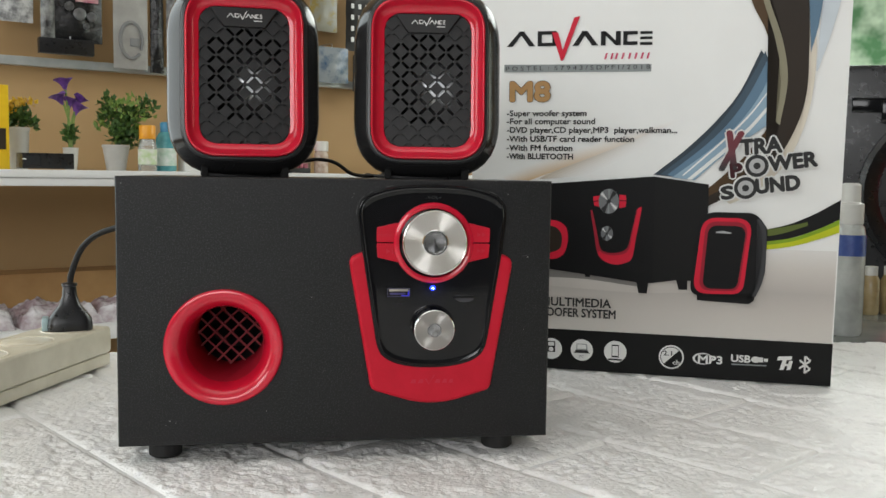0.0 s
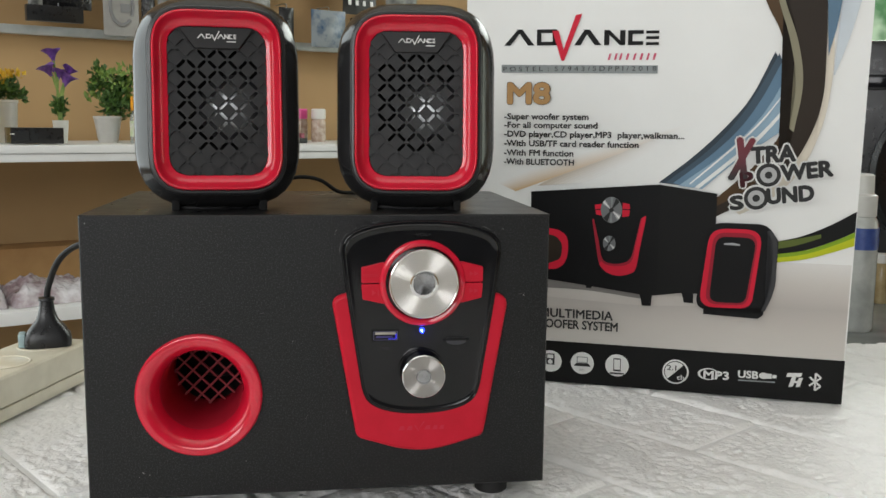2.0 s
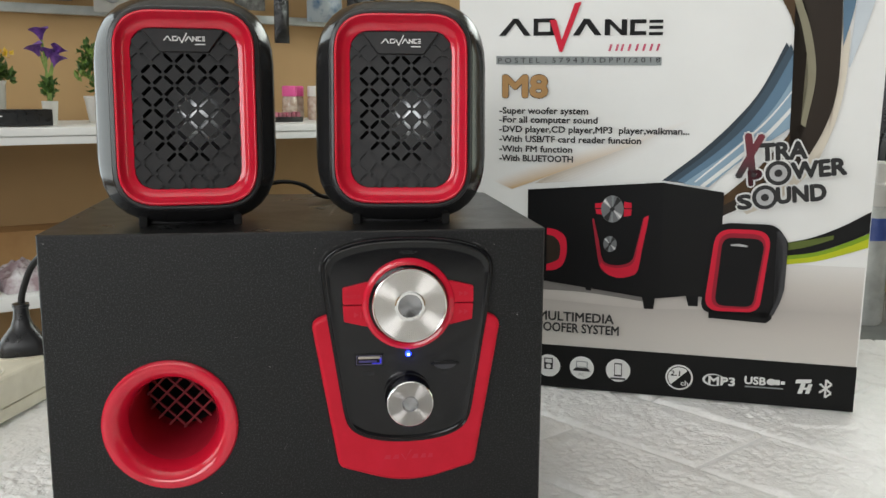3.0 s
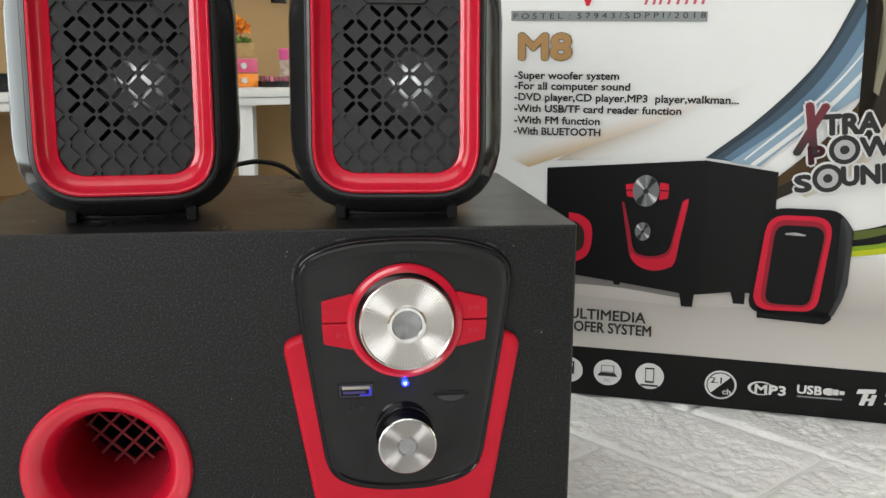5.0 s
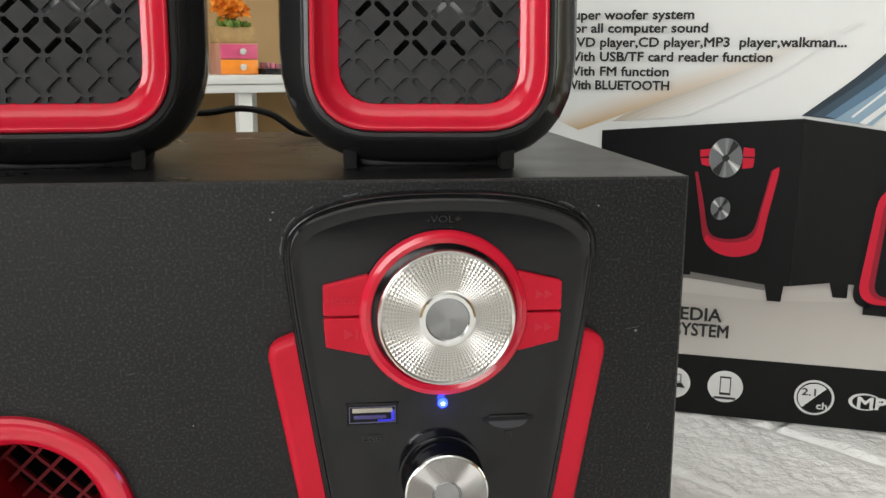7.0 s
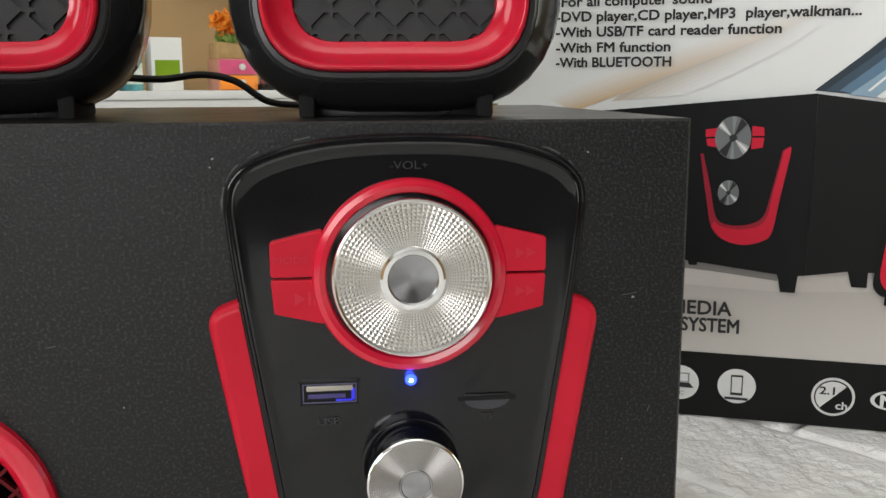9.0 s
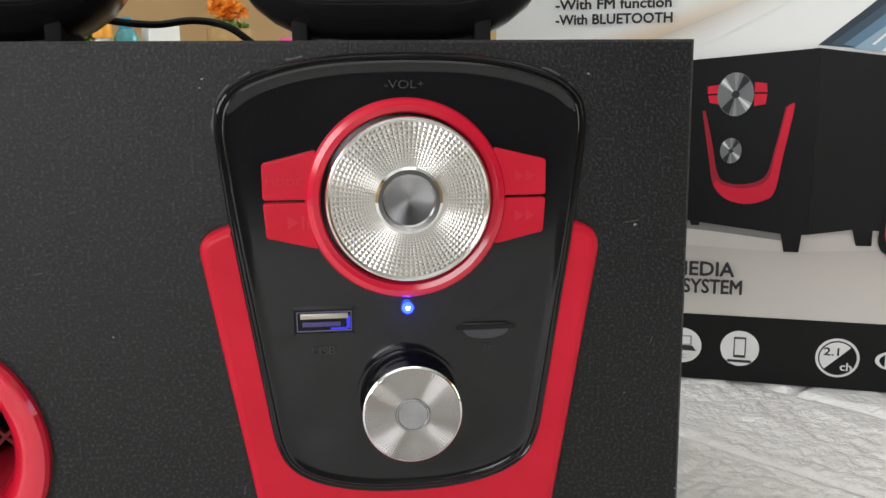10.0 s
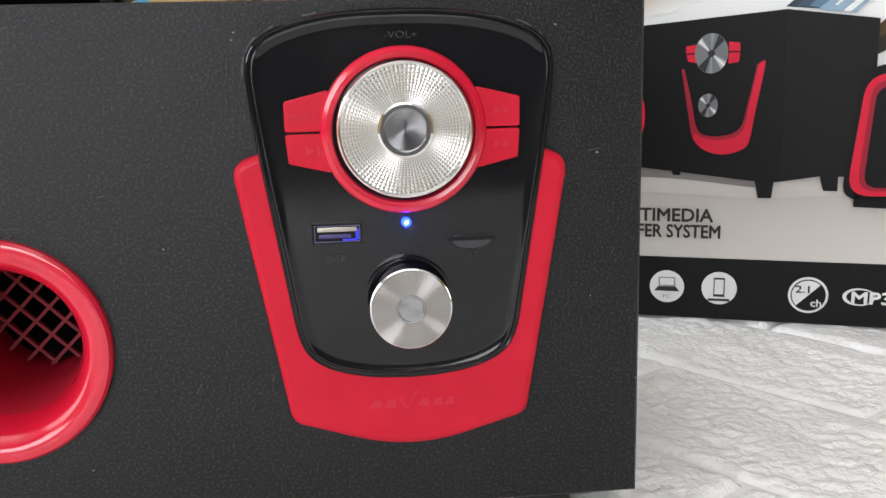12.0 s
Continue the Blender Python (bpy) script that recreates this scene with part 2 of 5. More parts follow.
# ---- the room ----
SHELF = Matrix.Translation((-0.52, 1.30, 0.0)) @ Matrix.Rotation(radians(26.5), 4, "Z")


def room_piece(name, centre, size, mat, m=SHELF, label="", bevel=0.0):
    return tagged(part(name, blocks((centre, size, bevel)), mat, m=m, smooth=False), label, "", "", "structure")


floor_mat = vary(material("grey_floor_tile", (0.35, 0.34, 0.33), 0.4), 5, (0.32, 0.31, 0.30), (0.38, 0.37, 0.36))
room_piece("floor", (0, 0, -0.80), (9, 9, 0.1), floor_mat, Matrix.Identity(4), "grey tiled shop floor")
room_piece("ceiling", (0, 0, 1.95), (9, 9, 0.1), WHITE_PAINT, Matrix.Identity(4), "white painted ceiling")
room_piece("wall_back", (1.35, 0.52, 0.55), (3.9, 0.12, 2.7), WALL, label="tan painted wall behind the shelf")
# added wall that shuts out the sky light past the back wall
room_piece("wall_far", (0.5, 3.94, 0.55), (5.66, 0.12, 2.7), WALL, Matrix.Identity(4), "tan wall added to close the room beyond the shelf")
room_piece("wall_left", (-2.4, 0, 0.55), (0.12, 8, 2.7), WALL, Matrix.Identity(4), "tan painted side wall")
room_piece("wall_right", (3.4, 0, 0.55), (0.12, 8, 2.7), WALL, Matrix.Identity(4), "tan painted side wall")
# unseen front wall, kept dark grey so the gloss panel reflects little
room_piece("wall_front", (0.5, -3.1, 0.55), (5.66, 0.12, 2.7), vary(material("unseen_wall_grey", (0.12, 0.122, 0.125), 0.7), 3, (0.11, 0.112, 0.115), (0.13, 0.132, 0.135)), Matrix.Identity(4), "unseen dark grey wall that dims reflections from the front")


# ---- the table with its brick-pattern cover ----
TURN = Matrix.Rotation(radians(-56), 4, "Z")
table = thing("table", Matrix.Identity(4), "table covered with white foam brick-pattern sheet", "table")
part("tabletop", blocks(((0.0, -0.2275, -0.0206), (1.30, 1.145, 0.034))), GROUT, table, "white foam brick sheet with joints", smooth=False)
for lx, ly in ((-0.6, -0.75), (0.6, -0.75), (-0.6, 0.28), (0.6, 0.28)):
    part("leg", blocks(((lx, ly, -0.393), (0.05, 0.05, 0.713), 0.003)), WHITE_PAINT, table)


def brick_mesh(seed, length, width):
    """A foam brick: a grainy face with smooth raised flakes and edges that roll down into the joints."""
    rng = random.Random(seed)
    off = Vector((rng.random() * 50, rng.random() * 50, rng.random() * 50))
    bm = bmesh.new()
    nx, ny = 124, 56
    grid = []
    for j in range(ny + 1):
        row = []
        for i in range(nx + 1):
            x, y = (i / nx - 0.5) * length, (j / ny - 0.5) * width
            p = Vector((x, y, 0))
            flake = noise.noise(Vector((x * 26, y * 40, 3)) + off) + 0.35 * noise.noise(Vector((x * 70, y * 90, 5)) + off)
            lift = max(0.0, min(1.0, (flake - 0.10) / 0.10))
            grain = noise.noise(p * 180 + off) * 0.0013 + noise.noise(p * 360 + off) * 0.0008
            h = lift * 0.0011 + grain * (1.0 - 0.75 * lift) + noise.noise(p * 40 + off) * 0.0005
            rim = min(length / 2 - abs(x), width / 2 - abs(y)) / 0.0032
            z = -0.0016 + h * max(0.0, min(1.0, rim * 0.8))
            if rim < 1.0:
                z = -0.0044 + (z + 0.0044) * (1 - (1 - max(0.0, rim)) ** 2)
            row.append(bm.verts.new((x, y, max(-0.0044, min(z, 0.0006)))))
        grid.append(row)
    for j in range(ny):
        for i in range(nx):
            bm.faces.new((grid[j][i], grid[j][i + 1], grid[j + 1][i + 1], grid[j + 1][i]))
    me = bpy.data.meshes.new("brick")
    bm.to_mesh(me)
    bm.free()
    me.polygons.foreach_set("use_smooth", [True] * len(me.polygons))
    me.materials.append(BRICK)
    return me


EDGES = ((-0.65, -0.80), (0.65, 0.345))


def lay_bricks():
    pitch, length, joint = 0.087, 0.196, 0.0024
    kinds = [brick_mesh(s, length - joint, pitch - joint) for s in range(6)]
    rng = random.Random(4)
    across, along = Vector((0.829, 0.559, 0)), Vector((0.559, -0.829, 0))
    (x0, y0), (x1, y1) = EDGES
    for r in range(-12, 11):
        for k in range(-8, 9):
            a = 0.157 + 0.0435 + pitch * r
            s = 0.176 + (0.5 * (r % 2)) * length + length * (k + 0.5)
            c = across * a + along * s
            m = Matrix.Translation((c.x, c.y, 0.0)) @ TURN @ Matrix.Rotation(math.pi * rng.randrange(2), 4, "Z")
            kind = kinds[rng.randrange(6)]
            corners = [m @ Vector((u * length / 2, v * pitch / 2, 0)) for u in (-1, 1) for v in (-1, 1)]
            inside = [x0 < q.x < x1 and y0 < q.y < y1 for q in corners]
            if not any(inside):
                continue
            if not all(inside):
                # cut the brick along the table's edge
                bm = bmesh.new()
                bm.from_mesh(kind)
                bm.transform(m)
                for point, normal in (((x0, 0, 0), (-1, 0, 0)), ((x1, 0, 0), (1, 0, 0)), ((0, y0, 0), (0, -1, 0)), ((0, y1, 0), (0, 1, 0))):
                    bmesh.ops.bisect_plane(bm, geom=bm.verts[:] + bm.edges[:] + bm.faces[:], plane_co=point, plane_no=normal, clear_outer=True)
                kind = bpy.data.meshes.new("brick")
                bm.to_mesh(kind)
                bm.free()
                if not kind.polygons:
                    continue
                kind.materials.append(BRICK)
                m = Matrix.Identity(4)
            ob = new("brick", kind)
            ob.matrix_basis = m
            ob.parent = table


# ---- the subwoofer ----
XC = 0.0536
TOP, DEPTH = 0.1641, 0.175
sub = thing("subwoofer", pose(0, 0, 0), "black vinyl-wrapped wooden subwoofer with red port ring and control panel", "subwoofer")


def baffle():
    """The front board, with the hole for the bass port and a fine chamfer."""
    bm = bmesh.new()
    w, z0, z1 = 0.125, 0.010, TOP
    c = 0.0007
    outer = [(-w + c, z0 + c), (w - c, z0 + c), (w - c, z1 - c), (-w + c, z1 - c)]
    ring = [bm.verts.new((x, 0.0, z)) for x, z in outer]
    hole = [bm.verts.new((-0.066 + 0.0255 * math.cos(2 * math.pi * k / 48), 0.0, 0.067 + 0.0255 * math.sin(2 * math.pi * k / 48))) for k in range(48)]
    edges = [bm.edges.new((r[i], r[(i + 1) % len(r)])) for r in (ring, hole) for i in range(len(r))]
    bmesh.ops.triangle_fill(bm, use_beauty=True, edges=edges)
    second = [bm.verts.new((x, c, z)) for x, z in ((-w, z0), (w, z0), (w, z1), (-w, z1))]
    third = [bm.verts.new((x, 0.003, z)) for x, z in ((-w, z0), (w, z0), (w, z1), (-w, z1))]
    for a, b in ((ring, second), (second, third)):
        for i in range(4):
            bm.faces.new((a[i], a[(i + 1) % 4], b[(i + 1) % 4], b[i]))
    return bm


def wrap():
    """Top, bottom, sides and back of the cabinet."""
    bm = bmesh.new()
    w, z0, z1 = 0.125, 0.010, TOP
    rows = [[bm.verts.new((x, y, z)) for x, z in ((-w, z0), (w, z0), (w, z1), (-w, z1))] for y in (0.003, DEPTH)]
    for i in range(4):
        bm.faces.new((rows[0][i], rows[0][(i + 1) % 4], rows[1][(i + 1) % 4], rows[1][i]))
    bm.faces.new(rows[1])
    return bm


part("front_board", baffle(), VINYL, sub, "grainy black vinyl front board")
part("cabinet", wrap(), VINYL_WRAP, sub, "smooth black vinyl cabinet")
for fx, fy in ((-0.1015, 0.018), (0.098, 0.018), (-0.1015, 0.157), (0.098, 0.157)):
    part("foot", lathe([(0, 0), (0.0085, 0), (0.0095, 0.001), (0.0095, 0.0102), (0, 0.0102)], 32, centre=(fx, fy, 0), axis="Z"), RUBBER, sub, "round black rubber foot")

# the bass port: a flared red ring, a tube and a slanting lattice behind it
port = part("port_ring", lathe([(0.0335, 0.0), (0.0334, -0.0018), (0.0326, -0.0029), (0.0310, -0.0033), (0.0290, -0.0029), (0.0268, -0.0016), (0.0250, 0.0006), (0.0234, 0.0042), (0.0222, 0.0090)], 72, centre=(-0.066, 0, 0.067)), RED, sub, "glossy red plastic port ring")
# tube red is darker than the ring: the port's shade is in the colour
part("port_tube", lathe([(0.0222, 0.0088), (0.0214, 0.016), (0.0208, 0.030), (0.0205, 0.060)], 64, centre=(-0.066, 0, 0.067)), vary(material("shaded_matt_red", (0.42, 0.010, 0.028), 0.62, spec=0.25), 60, (0.40, 0.009, 0.026), (0.45, 0.012, 0.032)), port, "matt red tube wall, coloured darker for its shade")
bm = bmesh.new()
for k in range(-4, 5):
    for s in (1, -1):
        o = 0.0068 * k
        half = math.sqrt(max(0.0, 0.0200 ** 2 - o * o))
        if half < 0.004:
            continue
        m = Matrix.Translation((-0.066, 0.052, 0.067)) @ Matrix.Rotation(s * radians(45), 4, "Y") @ Matrix.Translation((0, 0.0005 * s, o))
        bmesh.ops.create_cube(bm, size=1.0, matrix=m @ Matrix.Diagonal((2 * half, 0.002, 0.0011, 1)))
# lattice red is darker still, for the shade deep in the tube
part("port_lattice", bm, material("shaded_red_plastic", (0.22, 0.010, 0.018), 0.6), port, "red plastic lattice, coloured dim for the shade in the port")
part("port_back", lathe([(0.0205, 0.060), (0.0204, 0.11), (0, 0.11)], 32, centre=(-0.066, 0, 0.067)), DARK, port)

# the red trim, the gloss panel over it
U_OUT = fillet([(0.0046, 0.1190, 0.0085), (0.0180, 0.0412, 0.0055), (0.0536, 0.0300, 0.30), (0.0889, 0.0402, 0.0055), (0.1019, 0.1185, 0.0085), (0.0910, 0.1222, 0.0010), (0.0840, 0.1150, 0.0026), (0.078, 0.075, 0.004), (0.029, 0.075, 0.004), (0.0205, 0.1150, 0.0026), (0.0140, 0.1224, 0.0010)], 14)
trim = part("red_trim", plate(U_OUT, -0.0046, 0.0002, 0.0022), RED_MATT, sub, "red satin plastic trim shaped like a U")
HALF = curve2([(0.0, 0.1613), (0.0110, 0.1610), (0.0210, 0.1600), (0.0300, 0.1580), (0.0375, 0.1550), (0.0420, 0.1507), (0.0434, 0.1450), (0.0429, 0.1370), (0.0408, 0.1200), (0.0379, 0.1010), (0.0345, 0.0790), (0.0326, 0.0682), (0.0297, 0.0620), (0.0245, 0.0581), (0.0175, 0.0557), (0.0090, 0.0543), (0.0, 0.0539)], 5)
PANEL = [(XC + x, z) for x, z in HALF] + [(XC - x, z) for x, z in HALF[-2:0:-1]]


def panel_mesh():
    bm = bmesh.new()
    # a rounded outer lip, a shallow groove and a second soft lip round the flat face
    steps = [(0.0, 0.0002), (0.0, -0.0042), (0.0002, -0.0048), (0.0005, -0.0052), (0.0008, -0.0053), (0.0011, -0.0051), (0.0016, -0.0051), (0.0019, -0.0054), (0.0021, -0.0057), (0.0025, -0.0059), (0.0030, -0.0058), (0.0034, -0.0056)]
    rings = [[(x, y, z) for x, z in (shrink(PANEL, d) if d else PANEL)] for d, y in steps]
    for k in (0.96, 0.90):
        rings.append([(XC + (x - XC) * k, y, 0.11 + (z - 0.11) * k) for x, y, z in rings[len(steps) - 1]])
    loft(bm, rings, False, True)
    return bm


panel = part("control_panel", panel_mesh(), GLOSS_BLACK, sub, "glossy black plastic control panel")
FACE = -0.0056


def button(corners, mat=RED_MATT):
    return part("button", plate(fillet([(x, z, 0.0008) for x, z in corners], 3), -0.0078, FACE + 0.0006, 0.0004), mat, panel, "red plastic push button")


for s in (-1, 1):
    xa, xb = XC + s * 0.0205, XC + s * 0.0330
    button([(xa, 0.1280), (xb, 0.1280), (xb, 0.1364), (xa, 0.1394)])
    button([(xa, 0.1274), (xb, 0.1274), (xb - s * 0.0006, 0.1192), (xa, 0.1164)])
part("knob_ring", lathe([(0.0234, FACE + 0.0006), (0.0234, -0.0076), (0.0229, -0.0084), (0.0216, -0.0088), (0.0203, -0.0084), (0.0199, -0.0076), (0.0199, FACE + 0.0006)], 80, centre=(XC, 0, 0.1276)), RED, panel, "red plastic ring round the volume knob")


def knurled(radius, inner, front, ring_count, spokes, depth=0.00018):
    """The face of a turned knob: rings of small pyramids that grow towards the edge."""
    bm = bmesh.new()
    ratio = (inner / radius) ** (1 / ring_count)

    def at(j, k, y):
        r, a = radius * ratio ** j, 2 * math.pi * k / spokes
        return bm.verts.new((r * math.cos(a), y, r * math.sin(a)))

    rows = [[at(j, k, front) for k in range(spokes)] for j in range(ring_count + 1)]
    for j in range(ring_count):
        for k in range(spokes):
            a, b, c, d = rows[j][k], rows[j][(k + 1) % spokes], rows[j + 1][(k + 1) % spokes], rows[j + 1][k]
            tip = at(j + 0.5, k + 0.5, front - depth * ratio ** j)
            for p, q in ((a, b), (b, c), (c, d), (d, a)):
                bm.faces.new((p, q, tip))
    return bm


big = part("volume_knob", lathe([(0.0178, FACE), (0.0182, -0.0110), (0.0187, -0.0128), (0.0188, -0.0137), (0.0186, -0.0142), (0.0182, -0.0144), (0.0177, -0.0141)], 96, centre=(XC, 0, 0.1282)), POLISHED, panel, "round silver metal volume knob")
part("knob_face", knurled(0.0178, 0.0062, -0.0140, 17, 88, 0.00027), STEEL, big, "finely knurled silver metal face", smooth=False, m=Matrix.Translation((XC, 0, 0.1282)))
part("knob_rim", lathe([(0.0076, -0.0138), (0.0076, -0.0150), (0.0070, -0.0154), (0.0060, -0.0154), (0.0056, -0.0146)], 64, centre=(XC, 0, 0.1282)), CHROME, big, "polished silver rim")
part("knob_centre", lathe([(0.0058, -0.0147), (0.0030, -0.0145), (0.0, -0.0144)], 64, centre=(0, 0, 0)), BRUSHED, big, "brushed silver centre disc", m=Matrix.Translation((XC, 0, 0.1282)))
small = part("bass_knob", lathe([(0.0128, FACE), (0.0128, FACE - 0.0006), (0.0118, FACE - 0.0008), (0.0112, FACE - 0.0006), (0.0110, -0.0142)], 64, centre=(XC, 0, 0.0786)), GLOSS_BLACK, panel, "round black and silver bass knob")
part("knob_cap", lathe([(0.0110, -0.0138), (0.0116, -0.0142), (0.0117, -0.0156), (0.0114, -0.0160), (0.0112, -0.0161)], 72, centre=(XC, 0, 0.0780)), CHROME, small, "polished silver cap")
part("knob_face", knurled(0.0112, 0.0040, -0.0160, 18, 96, 0.0002), SATIN_STEEL, small, "finely turned silver face", smooth=False, m=Matrix.Translation((XC, 0, 0.0780)))
part("knob_centre", lathe([(0.0041, -0.0161), (0.0039, -0.0164), (0.0036, -0.0164), (0.0034, -0.0161), (0.0, -0.0161)], 48), BRUSHED, small, "flat brushed silver centre", m=Matrix.Translation((XC, 0, 0.0780)))
part("indicator_light", lathe([(0.0014, FACE + 0.0003), (0.0014, FACE - 0.0003), (0.0010, FACE - 0.0007), (0, FACE - 0.0009)], 24, centre=(XC, 0, 0.1012)), LED, panel, "lit blue indicator light")
part("light_core", lathe([(0.0005, FACE - 0.0008), (0.0004, FACE - 0.0011), (0, FACE - 0.0012)], 16, centre=(XC, 0, 0.1012)), LED_CORE, panel, "bright core of the light")


led_lamp = bpy.data.lights.new("indicator_glow", "POINT")
led_lamp.energy, led_lamp.color, led_lamp.shadow_soft_size = 0.0035, (0.02, 0.06, 1.0), 0.0012
new("indicator_glow", led_lamp).matrix_basis = pose(XC, FACE - 0.0035, 0.1012)


def socket_frame(x0, x1, z0, z1, t, front, back):
    cx, cz = (x0 + x1) / 2, (z0 + z1) / 2
    return blocks(((x0, (front + back) / 2, cz), (t, back - front, z1 - z0 + t)), ((x1, (front + back) / 2, cz), (t, back - front, z1 - z0 + t)), ((cx, (front + back) / 2, z0), (x1 - x0, back - front, t)), ((cx, (front + back) / 2, z1), (x1 - x0, back - front, t)))


usb = part("usb_port", socket_frame(0.0264, 0.0409, 0.0957, 0.1018, 0.0005, FACE - 0.0005, FACE + 0.0002), GLOSS_BLACK, panel, "black usb port with a metal tongue, lit blue inside")
# flat near-black block in place of a hole: the shade is its colour
part("socket_inside", blocks(((0.03365, FACE - 0.0001, 0.09875), (0.0142, 0.0002, 0.0058))), DARK, usb)
part("shell", socket_frame(0.0273, 0.0401, 0.0964, 0.1010, 0.00025, FACE - 0.0005, FACE - 0.0001), material("shaded_shell", (0.16, 0.15, 0.24), 0.35, 1.0), usb, "dull metal shell")
part("tongue", blocks(((0.0337, FACE - 0.0004, 0.1000), (0.0112, 0.0006, 0.0013), 0.0002)), material("socket_tongue", (0.42, 0.39, 0.33), 0.4, 0.6), usb, "pale metal tongue")
# the violet is blue light inside the socket, put into the colour
part("contact_block", blocks(((0.0330, FACE - 0.0003, 0.0980), (0.0090, 0.0004, 0.0011), 0.0001)), material("blue_lit_plastic", (0.05, 0.04, 0.16), 0.4), usb, "plastic block, coloured violet for the blue light on it")
# added glowing slivers, no real part: LED light leaking into the socket
part("led_bleed", blocks(((0.0394, FACE - 0.0003, 0.0984), (0.0009, 0.0004, 0.0030)), ((0.0372, FACE - 0.0003, 0.0969), (0.0040, 0.0004, 0.0005))), emitter("blue_led_bleed", (0.03, 0.03, 0.8), 0.16), usb, "glowing slivers in place of blue LED light leaking inside")
# no opening is cut; a near-black plate gives the slot's shade
card = part("card_slot", plate(fillet([(0.0652, 0.0951, 0.0004), (0.0798, 0.0951, 0.0004), (0.0798, 0.0963, 0.0004), (0.0652, 0.0963, 0.0004)], 2), FACE - 0.0003, FACE + 0.0002, 0.0001), DARK, panel, "narrow memory card slot, its dark opening drawn as a near-black plate")
# the notch is a thin plate, lighter than the panel
part("thumb_notch", plate([(0.0725 + 0.0056 * math.cos(a), 0.0952 + 0.0024 * math.sin(a)) for a in [math.pi + math.pi * k / 14 for k in range(15)]], FACE - 0.0004, FACE + 0.0002, 0.0002), material("lighter_black_plastic", (0.035, 0.035, 0.04), 0.35), card, "shallow dished notch")
part("slot_lip", blocks(((0.0725, FACE - 0.0004, 0.0967), (0.0110, 0.0006, 0.0004), 0.0001)), SATIN_BLACK, card)
MOULDED = material("moulded_black_lettering", (0.018, 0.018, 0.020), 0.3)
lettering("lettering", "-VOL+", XC - 0.0046, XC + 0.0046, 0.1530, 0.1549, FACE - 0.0003, MOULDED, panel)
lettering("lettering", "TF", 0.0712, 0.0742, 0.0900, 0.0918, FACE - 0.0003, MOULDED, panel)
lettering("lettering", "USB", 0.0306, 0.0362, 0.0906, 0.0925, FACE - 0.0003, MOULDED, panel)
RED_FAINT = material("faint_red_lettering", (0.53, 0.010, 0.035), 0.3)
RED_RAISED = material("raised_red_lettering", (0.51, 0.010, 0.029), 0.3)
lettering("lettering", "MODE", XC - 0.0322, XC - 0.0240, 0.1314, 0.1330, -0.0080, RED_RAISED, panel)


SIGN = [[(-0.0275, 0.1244), (-0.0275, 0.1212), (-0.0250, 0.1228)], [(-0.0243, 0.1244), (-0.0243, 0.1212), (-0.0237, 0.1212), (-0.0237, 0.1244)], [(-0.0230, 0.1244), (-0.0230, 0.1212), (-0.0224, 0.1212), (-0.0224, 0.1244)]]
for shape in SIGN:
    inked("button_sign", [[(XC + x, z) for x, z in shape]], -0.00785, RED_RAISED, panel)
for z in (0.1326, 0.1232):
    for o in (0.0, 0.0026):
        inked("button_sign", [[(XC + 0.0255 + o, z + 0.0014), (XC + 0.0255 + o, z - 0.0014), (XC + 0.0279 + o, z)]], -0.00785, RED_RAISED, panel)
for a, b in ((-0.0128, 0.0036), (-0.0082, 0.0034), (0.0016, 0.0036), (0.0062, 0.0030), (0.0100, 0.0028)):
    inked("moulded_mark", [[(XC + a, 0.0448), (XC + a + b, 0.0448), (XC + a + b, 0.0472), (XC + a + b * 0.4, 0.0472)]], -0.00475, RED_FAINT, trim)
inked("moulded_mark", [[(XC - 0.0040, 0.0475), (XC - 0.0030, 0.0475), (XC - 0.0014, 0.0446), (XC + 0.0022, 0.0496), (XC + 0.0012, 0.0496), (XC - 0.0014, 0.0438)]], -0.00475, RED_FAINT, trim)
SCUFF = material("pale_scuff", (0.24, 0.24, 0.235), 0.6)
rng = random.Random(71)
for sx, sz, r in ((-0.0162, 0.0953, 0.00035), (0.1112, 0.1190, 0.0005), (0.1095, 0.0753, 0.0003), (-0.0965, 0.0245, 0.0006), (-0.0930, 0.0232, 0.0004), (-0.0985, 0.0222, 0.0003), (0.0076, 0.1556, 0.0004), (0.0070, 0.1535, 0.0003), (-0.1215, 0.1600, 0.0004), (0.1242, 0.0480, 0.0004), (0.0985, 0.1560, 0.0004), (-0.0420, 0.0290, 0.0003)):
    inked("scuff", [[(sx + r * rng.uniform(0.4, 1.3) * math.cos(a), sz + r * rng.uniform(0.3, 0.9) * math.sin(a)) for a in [2 * math.pi * k / 7 for k in range(7)]]], -0.00012, SCUFF, sub)


FILM_EDGE = material("torn_clear_film", (0.11, 0.11, 0.11), 0.2)
around, further, n = shrink(PANEL, -0.0006), shrink(PANEL, -0.0009), len(PANEL)
for a, b in ((17, 21), (22, 25), (n - 31, n - 26), (n - 26, n - 21), (n - 20, n - 17), (n - 13, n - 10)):
    outer = [(x + rng.uniform(-0.0003, 0.0002), z + rng.uniform(-0.0002, 0.0003)) for x, z in further[a:b]]
    inked("film_scrap", [around[a:b] + outer[::-1]], -0.0003, FILM_EDGE, sub, "thin torn scrap of clear film")
for x, z, dx, dz in ((0.1080, 0.1195, 0.0042, 0.0006), (-0.0100, 0.0510, 0.0016, 0.0030), (0.0125, 0.0535, 0.0004, 0.0022), (-0.0330, 0.1110, 0.0020, 0.0004), (0.1160, 0.0880, 0.0006, 0.0018)):
    inked("scratch", [stroke((x, z), (x + dx, z + dz), 0.00018)], -0.00012, FILM_EDGE, sub)


